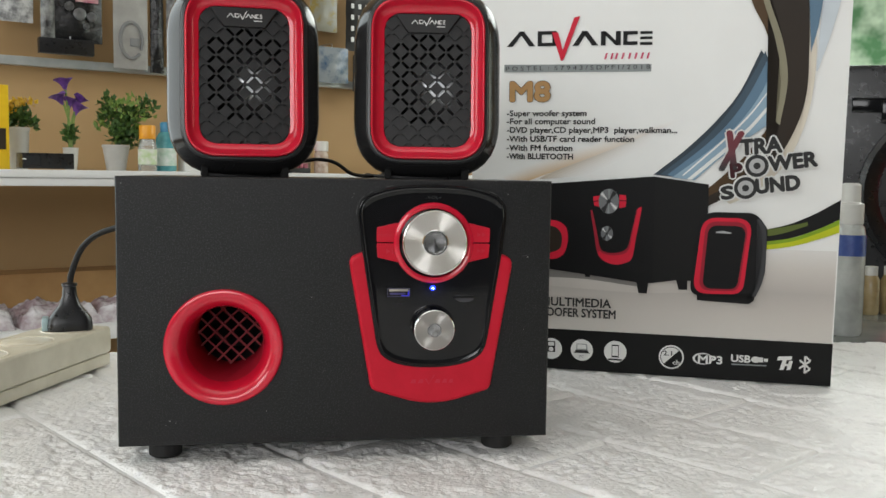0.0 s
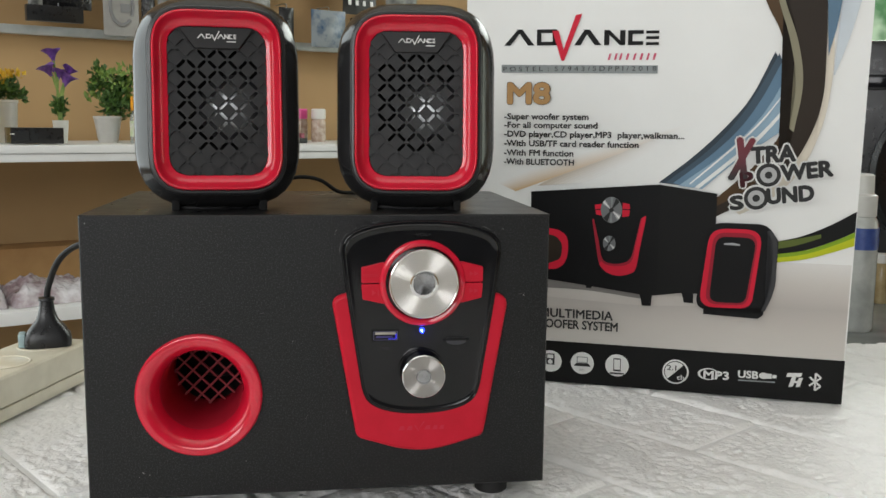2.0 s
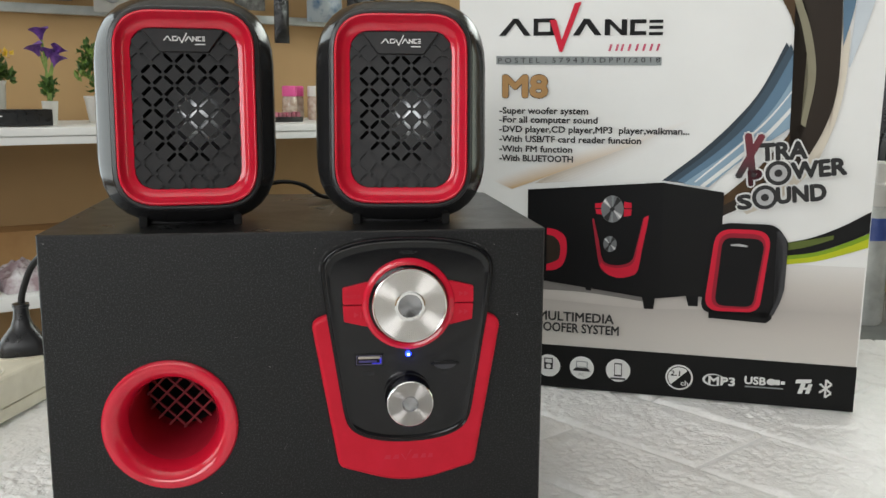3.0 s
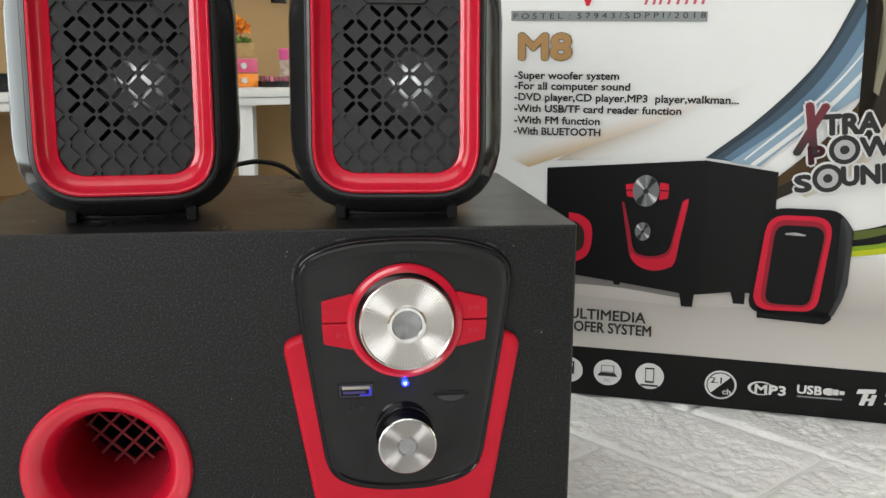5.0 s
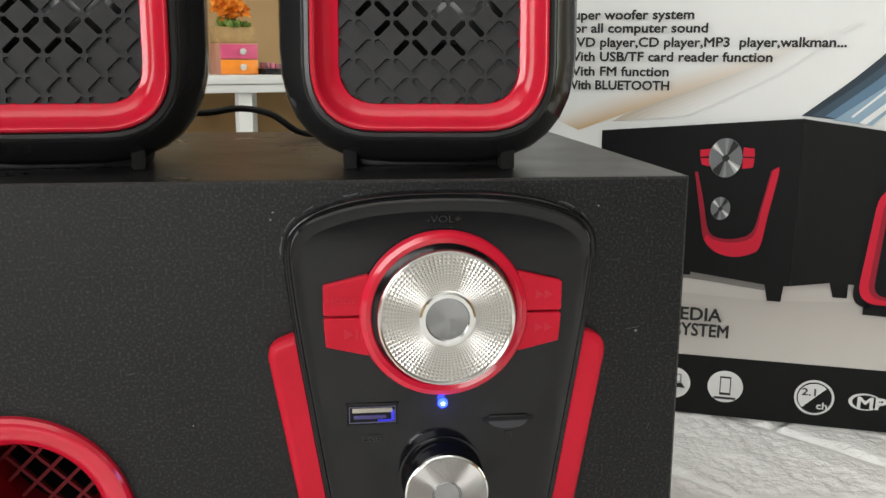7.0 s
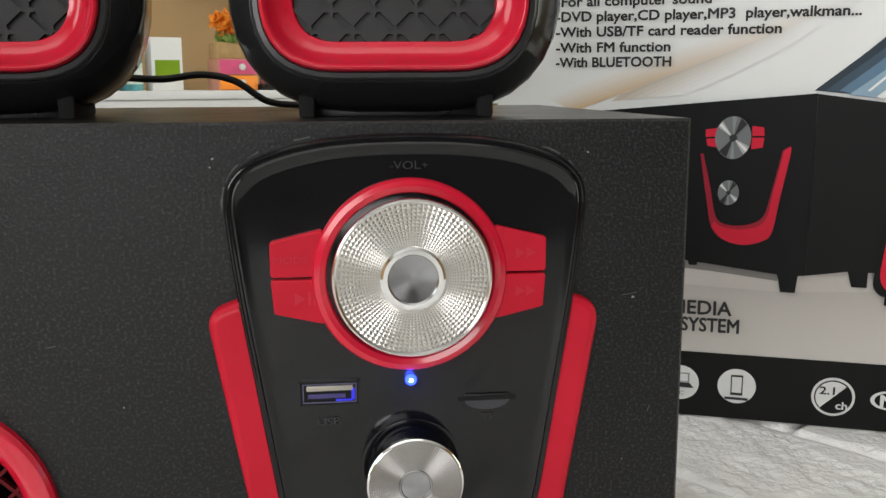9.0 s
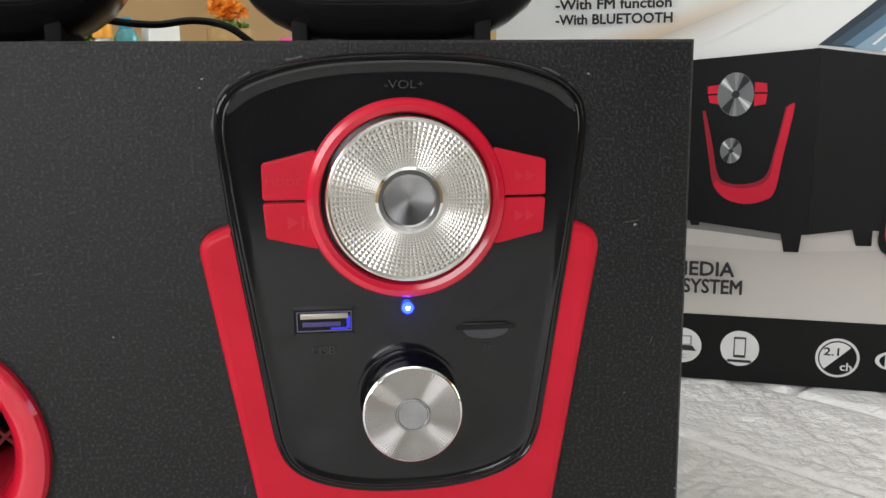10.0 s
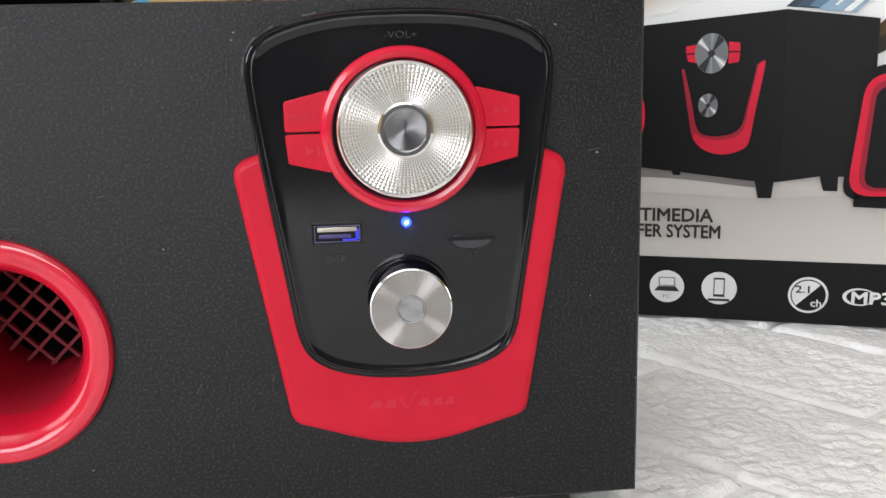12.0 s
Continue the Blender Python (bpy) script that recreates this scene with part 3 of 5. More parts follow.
# ---- two satellite speakers ----
BEZEL = gloss(material("dark_grey_plastic", (0.022, 0.023, 0.024), 0.30), 80, 0.26, 0.36)
HOUSING = gloss(material("polished_black_housing", (0.020, 0.020, 0.021), 0.14), 60, 0.10, 0.20)

def moved(outline, y):
    return [(x, y, z) for x, z in outline]


def satellite():
    s = thing("satellite_speaker", Matrix.Identity(4), "black satellite speaker with red grille surround on the subwoofer", "speaker", "satellite speakers")
    tilt = Matrix.Translation((0, 0, 0.0600)) @ Matrix.Rotation(radians(-5), 4, "X")
    bm = bmesh.new()
    sizes = [(0.0676, 0.0960, 0.0195, 0.0014), (0.0700, 0.0984, 0.0203, 0.0016), (0.0728, 0.1010, 0.0216, 0.0014), (0.0738, 0.1018, 0.0221, 0.0019), (0.0790, 0.1058, 0.0262, 0.0050), (0.0856, 0.1112, 0.0310, 0.0092), (0.0882, 0.1134, 0.0332, 0.0116), (0.0894, 0.1146, 0.0345, 0.0150), (0.0898, 0.1150, 0.0350, 0.0200), (0.0880, 0.1125, 0.0345, 0.0400), (0.0800, 0.1040, 0.0320, 0.0600), (0.0650, 0.0900, 0.0260, 0.0720), (0.0550, 0.0800, 0.0240, 0.0745)]
    loft(bm, [moved(rounded(w, h, r), y) for w, h, r, y in sizes], False, True)
    part("housing", bm, HOUSING, s, "satin black plastic housing", m=tilt, sharp=70)
    bm = bmesh.new()
    rim = [(0.0680, 0.0964, 0.0194, 0.0016), (0.0684, 0.0968, 0.0196, 0.0003), (0.0690, 0.0974, 0.0199, -0.0001), (0.0714, 0.0996, 0.0210, 0.0001), (0.0724, 0.1006, 0.0214, 0.0006), (0.0728, 0.1010, 0.0216, 0.0016)]
    loft(bm, [moved(rounded(w, h, r), y) for w, h, r, y in rim])
    part("bezel", bm, BEZEL, s, "dark grey satin plastic bezel", m=tilt)
    bm = bmesh.new()
    ring = [(0.0682, 0.0966, 0.0195, 0.0016), (0.0682, 0.0966, 0.0195, -0.0010), (0.0675, 0.0958, 0.0192, -0.0018), (0.0663, 0.0946, 0.0186, -0.0021), (0.0652, 0.0934, 0.0181, -0.0016), (0.0643, 0.0924, 0.0177, -0.0006), (0.0620, 0.0900, 0.0166, 0.0014), (0.0588, 0.0867, 0.0150, 0.0032), (0.0553, 0.0832, 0.0130, 0.0042), (0.0528, 0.0807, 0.0116, 0.0045), (0.0520, 0.0799, 0.0112, 0.0058)]
    loft(bm, [moved(rounded(w, h, r), y) for w, h, r, y in ring])
    part("surround", bm, RED, s, "glossy red plastic surround", m=tilt)
    # a lattice plate with a slot along every lattice line
    bm = bmesh.new()
    dx, dz = 0.00545, 0.0055
    seen = {}

    def vert(x, y, z):
        k = (round(x * 1e6), round(y * 1e6), round(z * 1e6))
        if k not in seen:
            seen[k] = bm.verts.new((x, y, z))
        return seen[k]

    for i in range(-6, 6):
        for j in range(-9, 9):
            for turn in (1, -1):
                if (i + j) % 2 == (1 if turn == 1 else 0):
                    a, b = (i * dx, j * dz), ((i + 1) * dx, (j + 1) * dz)
                    c, d = ((i + 1) * dx, j * dz), (i * dx, (j + 1) * dz)
                else:
                    continue
                mid = ((i + 0.5) * dx, (j + 0.5) * dz)
                if (abs(mid[0]) / 0.0305) ** 5 + (abs(mid[1]) / 0.0445) ** 5 > 1:
                    continue
                if turn == -1:
                    a, b, c, d = c, d, b, a
                u = Vector((b[0] - a[0], b[1] - a[1])).normalized()
                n = Vector((-u.y, u.x))
                hl, hw = 0.0030, 0.00092
                m = Vector(mid)
                hexa = [m - u * hl, m - u * (hl - 0.0006) - n * hw, m + u * (hl - 0.0006) - n * hw, m + u * hl, m + u * (hl - 0.0006) + n * hw, m - u * (hl - 0.0006) + n * hw]
                y0, y1 = 0.0, 0.0016
                dpt, cpt = (d, c) if (Vector(c) - m).dot(n) < 0 else (c, d)
                o = [vert(a[0], y0, a[1]), vert(cpt[0], y0, cpt[1]), vert(b[0], y0, b[1]), vert(dpt[0], y0, dpt[1])]
                h0 = [vert(p.x, y0, p.y) for p in hexa]
                h1 = [vert(p.x, y1, p.y) for p in hexa]
                for f in ((o[0], o[1], h0[1], h0[0]), (o[1], h0[2], h0[1]), (o[1], o[2], h0[3], h0[2]), (o[2], o[3], h0[4], h0[3]), (o[3], h0[5], h0[4]), (o[3], o[0], h0[0], h0[5])):
                    bm.faces.new(f)
                for k in range(6):
                    bm.faces.new((h0[k], h0[(k + 1) % 6], h1[(k + 1) % 6], h1[k]))
    part("grille", bm, MATT_BLACK, s, "matt black plastic grille with crossed slots", smooth=False, m=tilt @ Matrix.Translation((0, 0.0050, 0.0007)))
    bm = bmesh.new()
    stairs = ((-2, -5), (2, -5), (2, -4), (3, -4), (3, -3), (4, -3), (4, 4), (2, 4), (2, 5), (-2, 5), (-2, 4), (-4, 4), (-4, -3), (-3, -3), (-3, -4), (-2, -4))
    opening = [(a * 0.00545 * 1.01, b * 0.0055 * 1.01 + 0.0007) for a, b in stairs]
    edge = [(x * k, z * k) for x, z, k in [(x, z, ((x / 0.033) ** 4 + (z / 0.048) ** 4) ** -0.25) for x, z in opening]]
    loft(bm, [moved(edge, 0.0064), moved(opening, 0.0064), moved(opening, 0.012)])
    part("grille_backing", bm, MATT_BLACK, s, smooth=False, m=tilt)
    cone = part("speaker_cone", lathe([(0.034, 0.0105), (0.0250, 0.0145), (0.0115, 0.0230), (0, 0.0230)], 48), DARK, s, "black speaker cone behind the grille", m=tilt)
    # cap set right of the cone's centre to put its highlight there
    part("dust_cap", lathe([(0.0190, 0.0160), (0.0165, 0.0118), (0.0120, 0.0090), (0.0060, 0.0078), (0, 0.0074)], 40, centre=(0.0085, 0, -0.003)), material("silver_cap", (0.40, 0.41, 0.42), 0.38, 1.0), cone, "silver dust cap")
    badge = part("badge", plate(fillet([(-0.0118, 0.0283, 0.001), (0.0118, 0.0283, 0.001), (0.0200, 0.0398, 0.001), (-0.0200, 0.0398, 0.001)], 3), 0.0034, 0.0056, 0.0005), MATT_BLACK, s, "black badge with a silver emblem", m=tilt)
    w = 0.00052
    marks = [((-0.0100, 0), (-0.0079, 0.0024)), ((-0.0079, 0.0024), (-0.0062, 0)), ((-0.0056, 0.0003), (-0.0034, 0.0003)), ((-0.0056, 0.0022), (-0.0034, 0.0022)), ((-0.0054, 0), (-0.0054, 0.0024)), ((-0.0034, 0.0003), (-0.0030, 0.0016)), ((-0.0026, 0.0022), (-0.0010, -0.0010)), ((-0.0012, -0.0010), (0.0014, 0.0042)), ((0.0006, 0), (0.0022, 0.0024)), ((0.0022, 0.0024), (0.0038, 0)), ((0.0043, 0), (0.0043, 0.0024)), ((0.0043, 0.0022), (0.0061, 0.0002)), ((0.0061, 0), (0.0061, 0.0024)), ((0.0067, 0.0003), (0.0083, 0.0003)), ((0.0067, 0.0022), (0.0083, 0.0022)), ((0.0068, 0), (0.0068, 0.0024)), ((0.0088, 0.0003), (0.0102, 0.0003)), ((0.0088, 0.0012), (0.0102, 0.0012)), ((0.0088, 0.0022), (0.0102, 0.0022)), ((0.0052, -0.0015), (0.0102, -0.0015))]
    inked("emblem", [stroke((a[0], a[1] + 0.0336), (b[0], b[1] + 0.0336), w) for a, b in marks], 0.0032, WHITE_PRINT, badge, "silver printed emblem")
    part("plinth", blocks(((0, 0.030, 0.0026), (0.0445, 0.034, 0.0052), 0.001)), SATIN_BLACK, s, "black plastic base between the feet")
    for fx in (-0.0235, 0.0235):
        part("foot", blocks(((fx, 0.024, 0.0034), (0.0042, 0.040, 0.0068), 0.001)), DARK, s, "black plastic foot rail")
    return s


left = satellite()
left.matrix_basis = pose(-0.0549, 0.0211, TOP, 0, 0, 6)
right = copy_thing(left, pose(0.0525, 0.0187, TOP, 0, 0, -5))


# ---- the carton ----
CARTON = Matrix.Translation((0.4015, 0.151, 0.0)) @ Matrix.Rotation(radians(-22.976), 4, "Z")
LEANING = Matrix.Rotation(radians(4.35), 4, "X")
carton = thing("speaker_carton", CARTON, "white printed cardboard carton for a speaker set", "carton")


def carton_body():
    bm = bmesh.new()
    w, h, d, lean = 0.298, 0.338, 0.185, 0.0761
    n = 10
    left, right, bl, br = [], [], [], []
    for k in range(n + 1):
        z = h * k / n
        left.append(bm.verts.new((-w, -lean * z, z)))
        right.append(bm.verts.new((0, -lean * z, z)))
        bl.append(bm.verts.new((-w, d, z)))
        br.append(bm.verts.new((0, d, z)))
    for a, b in ((left, right), (right, br), (br, bl), (bl, left)):
        for k in range(n):
            bm.faces.new((a[k], b[k], b[k + 1], a[k + 1]))
    bm.faces.new((left[-1], right[-1], br[-1], bl[-1]))
    bm.faces.new((left[0], bl[0], br[0], right[0]))
    bmesh.ops.bevel(bm, geom=[e for e in bm.edges if len(e.link_faces) == 2 and e.calc_face_angle(0) > 0.5], offset=0.0004, segments=2, affect="EDGES")
    return bm


part("carton_body", carton_body(), CARD, carton, "white coated cardboard", smooth=False)
INK = {
    "black": print_ink("black_ink", (0.006, 0.006, 0.006)), "text": print_ink("text_ink", (0.03, 0.03, 0.03)), "red": print_ink("red_ink", (0.60, 0.015, 0.04)),
    "pink": print_ink("pink_ink", (0.55, 0.10, 0.16)), "grey": print_ink("grey_ink", (0.25, 0.27, 0.27)), "gold": print_ink("gold_ink", (0.42, 0.24, 0.10)),
    "brown": print_ink("brown_ink", (0.075, 0.042, 0.018)), "umber": print_ink("umber_ink", (0.028, 0.020, 0.014)), "olive": print_ink("olive_ink", (0.24, 0.22, 0.15)),
    "slate": print_ink("slate_ink", (0.035, 0.05, 0.065)), "blue": print_ink("blue_ink", (0.11, 0.19, 0.27)), "sky": print_ink("sky_ink", (0.25, 0.36, 0.45)), "pale": print_ink("pale_ink", (0.55, 0.60, 0.64)),
    "sand": print_ink("sand_ink", (0.62, 0.47, 0.30)), "cream": print_ink("cream_ink", (0.66, 0.60, 0.50)), "moss": print_ink("moss_ink", (0.10, 0.13, 0.03)), "green": print_ink("green_ink", (0.20, 0.33, 0.02)), "lime": print_ink("lime_ink", (0.46, 0.50, 0.02)),
    "white": print_ink("white_ink", (0.72, 0.72, 0.70)), "silver": print_ink("silver_ink", (0.42, 0.42, 0.42)), "cherry": print_ink("cherry_ink", (0.30, 0.015, 0.03)), "soot": print_ink("soot_ink", (0.004, 0.004, 0.0045)),
}


def ramp_ink(name, axis, stops):
    """An ink that fades along one axis of the carton's front, stops in metres."""
    m = material(name, (0.5, 0.5, 0.5), 0.36)
    t = m.node_tree
    co, sep, rng, ramp = (t.nodes.new(n) for n in ("ShaderNodeTexCoord", "ShaderNodeSeparateXYZ", "ShaderNodeMapRange", "ShaderNodeValToRGB"))
    lo, hi = stops[0][0], stops[-1][0]
    rng.inputs["From Min"].default_value, rng.inputs["From Max"].default_value = lo, hi
    while len(ramp.color_ramp.elements) < len(stops):
        ramp.color_ramp.elements.new(0.5)
    for e, (at, c) in zip(ramp.color_ramp.elements, stops):
        e.position, e.color = (at - lo) / (hi - lo), (*c, 1)
    t.links.new(co.outputs["Object"], sep.inputs[0])
    t.links.new(sep.outputs[axis], rng.inputs["Value"])
    t.links.new(rng.outputs["Result"], ramp.inputs["Fac"])
    t.links.new(ramp.outputs["Color"], t.nodes["Principled BSDF"].inputs["Base Color"])
    return m


MM = 0.001


def mm(points):
    return [(a * MM, b * MM) for a, b in points]


def art(name, shapes, layer, ink, label=""):
    for s in shapes:
        ob = inked(name, [mm(s)], -0.00025 * layer, INK[ink] if isinstance(ink, str) else ink, carton, label)
        ob.matrix_basis = LEANING


def words(body, u0, u1, v0, v1, ink, layer=6, **more):
    return lettering("lettering", body, u0 * MM, u1 * MM, v0 * MM, v1 * MM, -0.00025 * layer, INK[ink], carton, m=LEANING, cap=True, **more)


def ribbon(a, b):
    return curve2(a) + curve2(b)[::-1]


GROUND = ramp_ink("printed_ground", 2, [(0.034, (0.56, 0.53, 0.49)), (0.055, (0.51, 0.475, 0.435)), (0.075, (0.42, 0.385, 0.355)), (0.095, (0.55, 0.515, 0.475)), (0.125, (0.765, 0.76, 0.742))])
art("printed_ground", [[(-298, 35), (-1, 35), (-1, 111), (-55, 111), (-110, 125), (-298, 125)]], 1, GROUND)
art("black_band", [[(-298, 0.1), (-0.1, 0.1), (-0.1, 35.6), (-298, 35.6)]], 2, "black", "black printed band with white icons")
PAPER = (0.765, 0.76, 0.742)


def faded(a, b, k):
    return tuple(p + (q - p) * k for p, q in zip(a, b))


def swoosh_bands(name, upper, lower, dark, count, first_layer, start, end):
    """A soft printed band: narrow strips that go from the paper to the ink across it and fade along it."""
    for k in range(count):
        a, b = k / count, (k + 1) / count
        edges = [[faded(p, q, t) for p, q in zip(upper, lower)] for t in (a, b)]
        tone = faded(PAPER, dark, ((k + 1) / count) ** 1.3)
        ink = ramp_ink(name + "_ink", 0, [(start, tone), ((start * 2 + end) / 3, faded(tone, PAPER, 0.25)), (end, PAPER)])
        art(name, [ribbon(edges[0], edges[1])], first_layer + 0.05 * k, ink)


swoosh_bands("sand_swoosh", [(-272, 166), (-250, 176), (-215, 188), (-172, 202), (-120, 217.5)], [(-258, 160), (-229, 171), (-184.6, 188.5), (-158, 200), (-120, 217)], (0.56, 0.38, 0.20), 8, 1, -0.262, -0.125)
swoosh_bands("tan_swoosh", [(-204, 168), (-190, 174), (-158.6, 190.2), (-133, 208), (-118, 217)], [(-240, 165), (-229, 171), (-184.6, 188.5), (-158, 200), (-119, 217)], (0.50, 0.43, 0.35), 7, 1.5, -0.225, -0.125)
art("slate_swoosh", [ribbon([(-65, 269), (-79.6, 237), (-96, 215), (-119, 191.6), (-145, 170)], [(-56, 255), (-70, 226), (-88, 205), (-108, 186), (-126, 168)])], 2, "slate")
art("steel_swoosh", [ribbon([(-62, 268), (-77, 238), (-92, 215), (-112, 193), (-140, 170)], [(-55, 250), (-68, 226), (-86, 206), (-105, 188), (-130, 169)])], 3, print_ink("steel_ink", (0.055, 0.085, 0.115)))
art("blue_swoosh", [ribbon([(-58, 266), (-72, 236), (-86, 214), (-105, 194), (-134, 170)], [(-53, 240), (-66, 220), (-84, 202), (-103, 186), (-126, 168)])], 4, "blue")
art("sky_swoosh", [ribbon([(-55, 254), (-68, 228), (-84, 207), (-103, 189), (-130, 168)], [(-53, 214), (-64, 206), (-80, 194), (-95, 182), (-112, 166)])], 5, "sky")
art("pale_swoosh", [ribbon([(-58, 226), (-74, 207), (-92, 190), (-118, 167)], [(-57, 223.5), (-72.5, 204.5), (-90, 188), (-115, 166)]), ribbon([(-58, 238), (-72, 219), (-90, 200), (-122, 170)], [(-58, 236.5), (-71.5, 217.6), (-89, 198.9), (-121, 169.5)])], 5.5, "white")
art("brown_swoosh", [ribbon([(-80, 337), (-74, 307), (-61, 280.6), (-54, 250), (-55, 219), (-66, 195), (-88, 172), (-103, 158)], [(-52, 337), (-50, 306), (-46, 276), (-44, 245), (-46, 214), (-56, 190), (-76, 168), (-101, 150)])], 6, "brown")
art("umber_swoosh", [ribbon([(-66, 337), (-58, 306), (-49.6, 276), (-45, 245.6), (-49, 211), (-60, 187), (-80, 166), (-101, 153)], [(-34, 337), (-31.7, 306), (-30, 271), (-30, 237), (-36, 210.6), (-50, 183), (-71, 162), (-101, 145)])], 7, "umber")
art("olive_swoosh", [ribbon([(-74, 337), (-65, 306), (-55, 276), (-49.5, 245.7), (-52, 213)], [(-69, 337), (-60.5, 306), (-49.6, 276), (-44.5, 245.6), (-48.7, 210.6)])], 8, "olive")
art("cream_swoosh", [ribbon([(-34, 337), (-31.7, 306), (-30, 271), (-30, 237), (-36, 210.6), (-50, 183), (-71, 162), (-90, 152)], [(-31, 337), (-29, 306), (-24.5, 271), (-25.5, 237), (-31, 208), (-43, 180), (-64, 158), (-84, 147)])], 4, "cream")
art("blue_swoosh", [ribbon([(-34, 337), (-31.7, 307), (-30, 285), (-28.5, 266)], [(-17, 337), (-21.5, 307), (-24, 287), (-28.5, 266)])], 6, "blue")
art("pale_swoosh", [ribbon([(-17, 337), (-21.5, 307), (-22.5, 287), (-24, 252)], [(-1, 337), (-8.2, 307), (-14.5, 280), (-23, 252)])], 3, "pale")
art("black_swoosh", [ribbon([(-60, 126), (-40, 131), (-20, 140), (-0.5, 152)], [(-60, 116), (-35, 121), (-15, 129), (-0.5, 136.5)])], 3, "black")
art("moss_swoosh", [ribbon([(-62, 126), (-52, 127.5), (-40, 130), (-24, 134)], [(-62, 121), (-52, 122), (-40, 125), (-24, 131)])], 4, "moss")
art("green_swoosh", [ribbon([(-60, 116.5), (-35, 121), (-15, 129), (-0.5, 136.5)], [(-60, 113.5), (-35, 118), (-15, 125.6), (-0.5, 132.5)])], 4, "green")
art("lime_swoosh", [ribbon([(-60, 113.5), (-35, 118), (-15, 125.6), (-0.5, 132.5)], [(-60, 110), (-35, 114), (-15, 120.5), (-0.5, 126)])], 4, "lime")

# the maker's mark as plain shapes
art("emblem", [[(-268, 275.5), (-263, 275.5), (-253, 287.8), (-257, 287.8)], [(-258, 287.8), (-253.5, 287.8), (-244, 275.5), (-249, 275.5)], [(-242, 275.4), (-227, 275.4), (-227, 278.2), (-242, 278.2)], [(-242, 284.8), (-228, 284.8), (-228, 287.6), (-242, 287.6)], [(-242, 278), (-238.5, 278), (-238.5, 285), (-242, 285)], [(-229.5, 275.4), (-226, 275.4), (-224.6, 281.5), (-226.4, 287.6), (-230, 287.6), (-228.2, 281.5)], [(-213, 275.2), (-208, 275.2), (-201, 287), (-205, 287)], [(-206, 287), (-201, 287), (-192, 275.2), (-197, 275.2)], [(-190, 275), (-186, 275), (-186, 286.4), (-190, 286.4)], [(-190, 286.4), (-186, 286.4), (-174, 275), (-178, 275)], [(-178, 275), (-174, 275), (-174, 286.2), (-178, 286.2)], [(-172, 275), (-160.5, 275), (-160.5, 277.8), (-172, 277.8)], [(-172, 283.2), (-160.5, 283.2), (-160.5, 286), (-172, 286)], [(-172, 277), (-168.6, 277), (-168.6, 284), (-172, 284)], [(-158.5, 274.8), (-148.8, 274.8), (-148.8, 277), (-158.5, 277)], [(-158.5, 279.2), (-148.8, 279.2), (-148.8, 281.4), (-158.5, 281.4)], [(-158.5, 283.4), (-148.8, 283.4), (-148.8, 285.6), (-158.5, 285.6)]], 3, "black", "black printed emblem")
art("emblem", [[(-230, 286.5), (-225, 286.5), (-221, 272), (-212, 298), (-207, 299), (-220.5, 263.5), (-222.5, 263.5)]], 4, "red", "red printed tick")
art("emblem", [[(a, 263.9), (a + 1.6, 263.9), (a + 2.9, 268.8), (a + 1.3, 268.8)] for a in (-187, -182.2, -178.5, -173.4, -168, -163, -158, -153.2)], 3, "pink")
art("grey_bar", [[(-270, 254.6), (-149, 253.6), (-149, 259.6), (-270, 260.8)]], 3, "grey")
words("P O S T E L  :  5 7 9 4 3 / S D P P I / 2 0 1 8", -268.5, -150, 255.8, 259.2, "text", 4)
words("M8", -264.4, -231.6, 230.8, 246.2, "text", 3, bold=1.35)
words("M8", -264.4, -231.6, 230.8, 246.2, "gold", 4, bold=0.95)
for body, u1, v0 in (("-Super woofer system", -200.6, 218.1), ("-For all computer sound", -193.5, 211.4), ("-DVD player,CD player,MP3  player,walkman...", -127.3, 204.2), ("-With USB/TF card reader function", -161.4, 196.8), ("-With FM function", -211.9, 189.2), ("-With BLUETOOTH", -211.3, 182.0)):
    words(body, -267.5, u1, v0, v0 + 4.6, "text", 4, bold=0.2)
words("MULTIMEDIA", -236.0, -177.2, 56.4, 63.6, "text", 4, bold=0.26)
words("SUBWOOFER SYSTEM", -256.0, -173.2, 47.2, 54.4, "text", 4, bold=0.26)

# the printed speakers
art("printed_shadow", [ribbon([(-240, 89), (-196, 84.5), (-156, 80), (-122, 80), (-108, 78)], [(-240, 74), (-200, 72), (-156, 70.5), (-124, 72), (-108, 73)])], 2, print_ink("pale_shadow_ink", (0.50, 0.465, 0.43)))
art("printed_shadow", [ribbon([(-240, 89), (-196, 84.5), (-156, 80)], [(-240, 81), (-200, 80.5), (-156, 76)])], 3, print_ink("shadow_ink", (0.20, 0.185, 0.175)))
art("printed_subwoofer", [[(-245, 160.4), (-143.4, 168.8), (-143.4, 79.6), (-147.1, 79.4), (-155.6, 79.6), (-195.3, 84.4), (-245, 90)]], 8, "soot", "printed black subwoofer")
art("printed_foot", [[(-156.6, 80.5), (-146.6, 80.5), (-147.6, 70.6), (-154.5, 70.6)], [(-124.3, 83.5), (-115, 83.5), (-115, 75), (-122, 75)], [(-200, 86), (-195, 86), (-195, 82.6), (-199, 82.6)]], 7, "soot")
art("printed_side", [[(-143.4, 168.6), (-100.8, 162.8), (-100.3, 82.5), (-123.5, 83), (-143.4, 79.8)]], 9, "black")
art("printed_port", [curve2([(-230, 131), (-222, 129.5), (-215.6, 124), (-214.4, 113), (-217, 103), (-223, 98), (-230, 97)])], 9, "red")
art("printed_port", [curve2([(-230, 126), (-224, 124), (-220, 119), (-219.5, 112), (-221.5, 106), (-230, 102)])], 10, "umber")
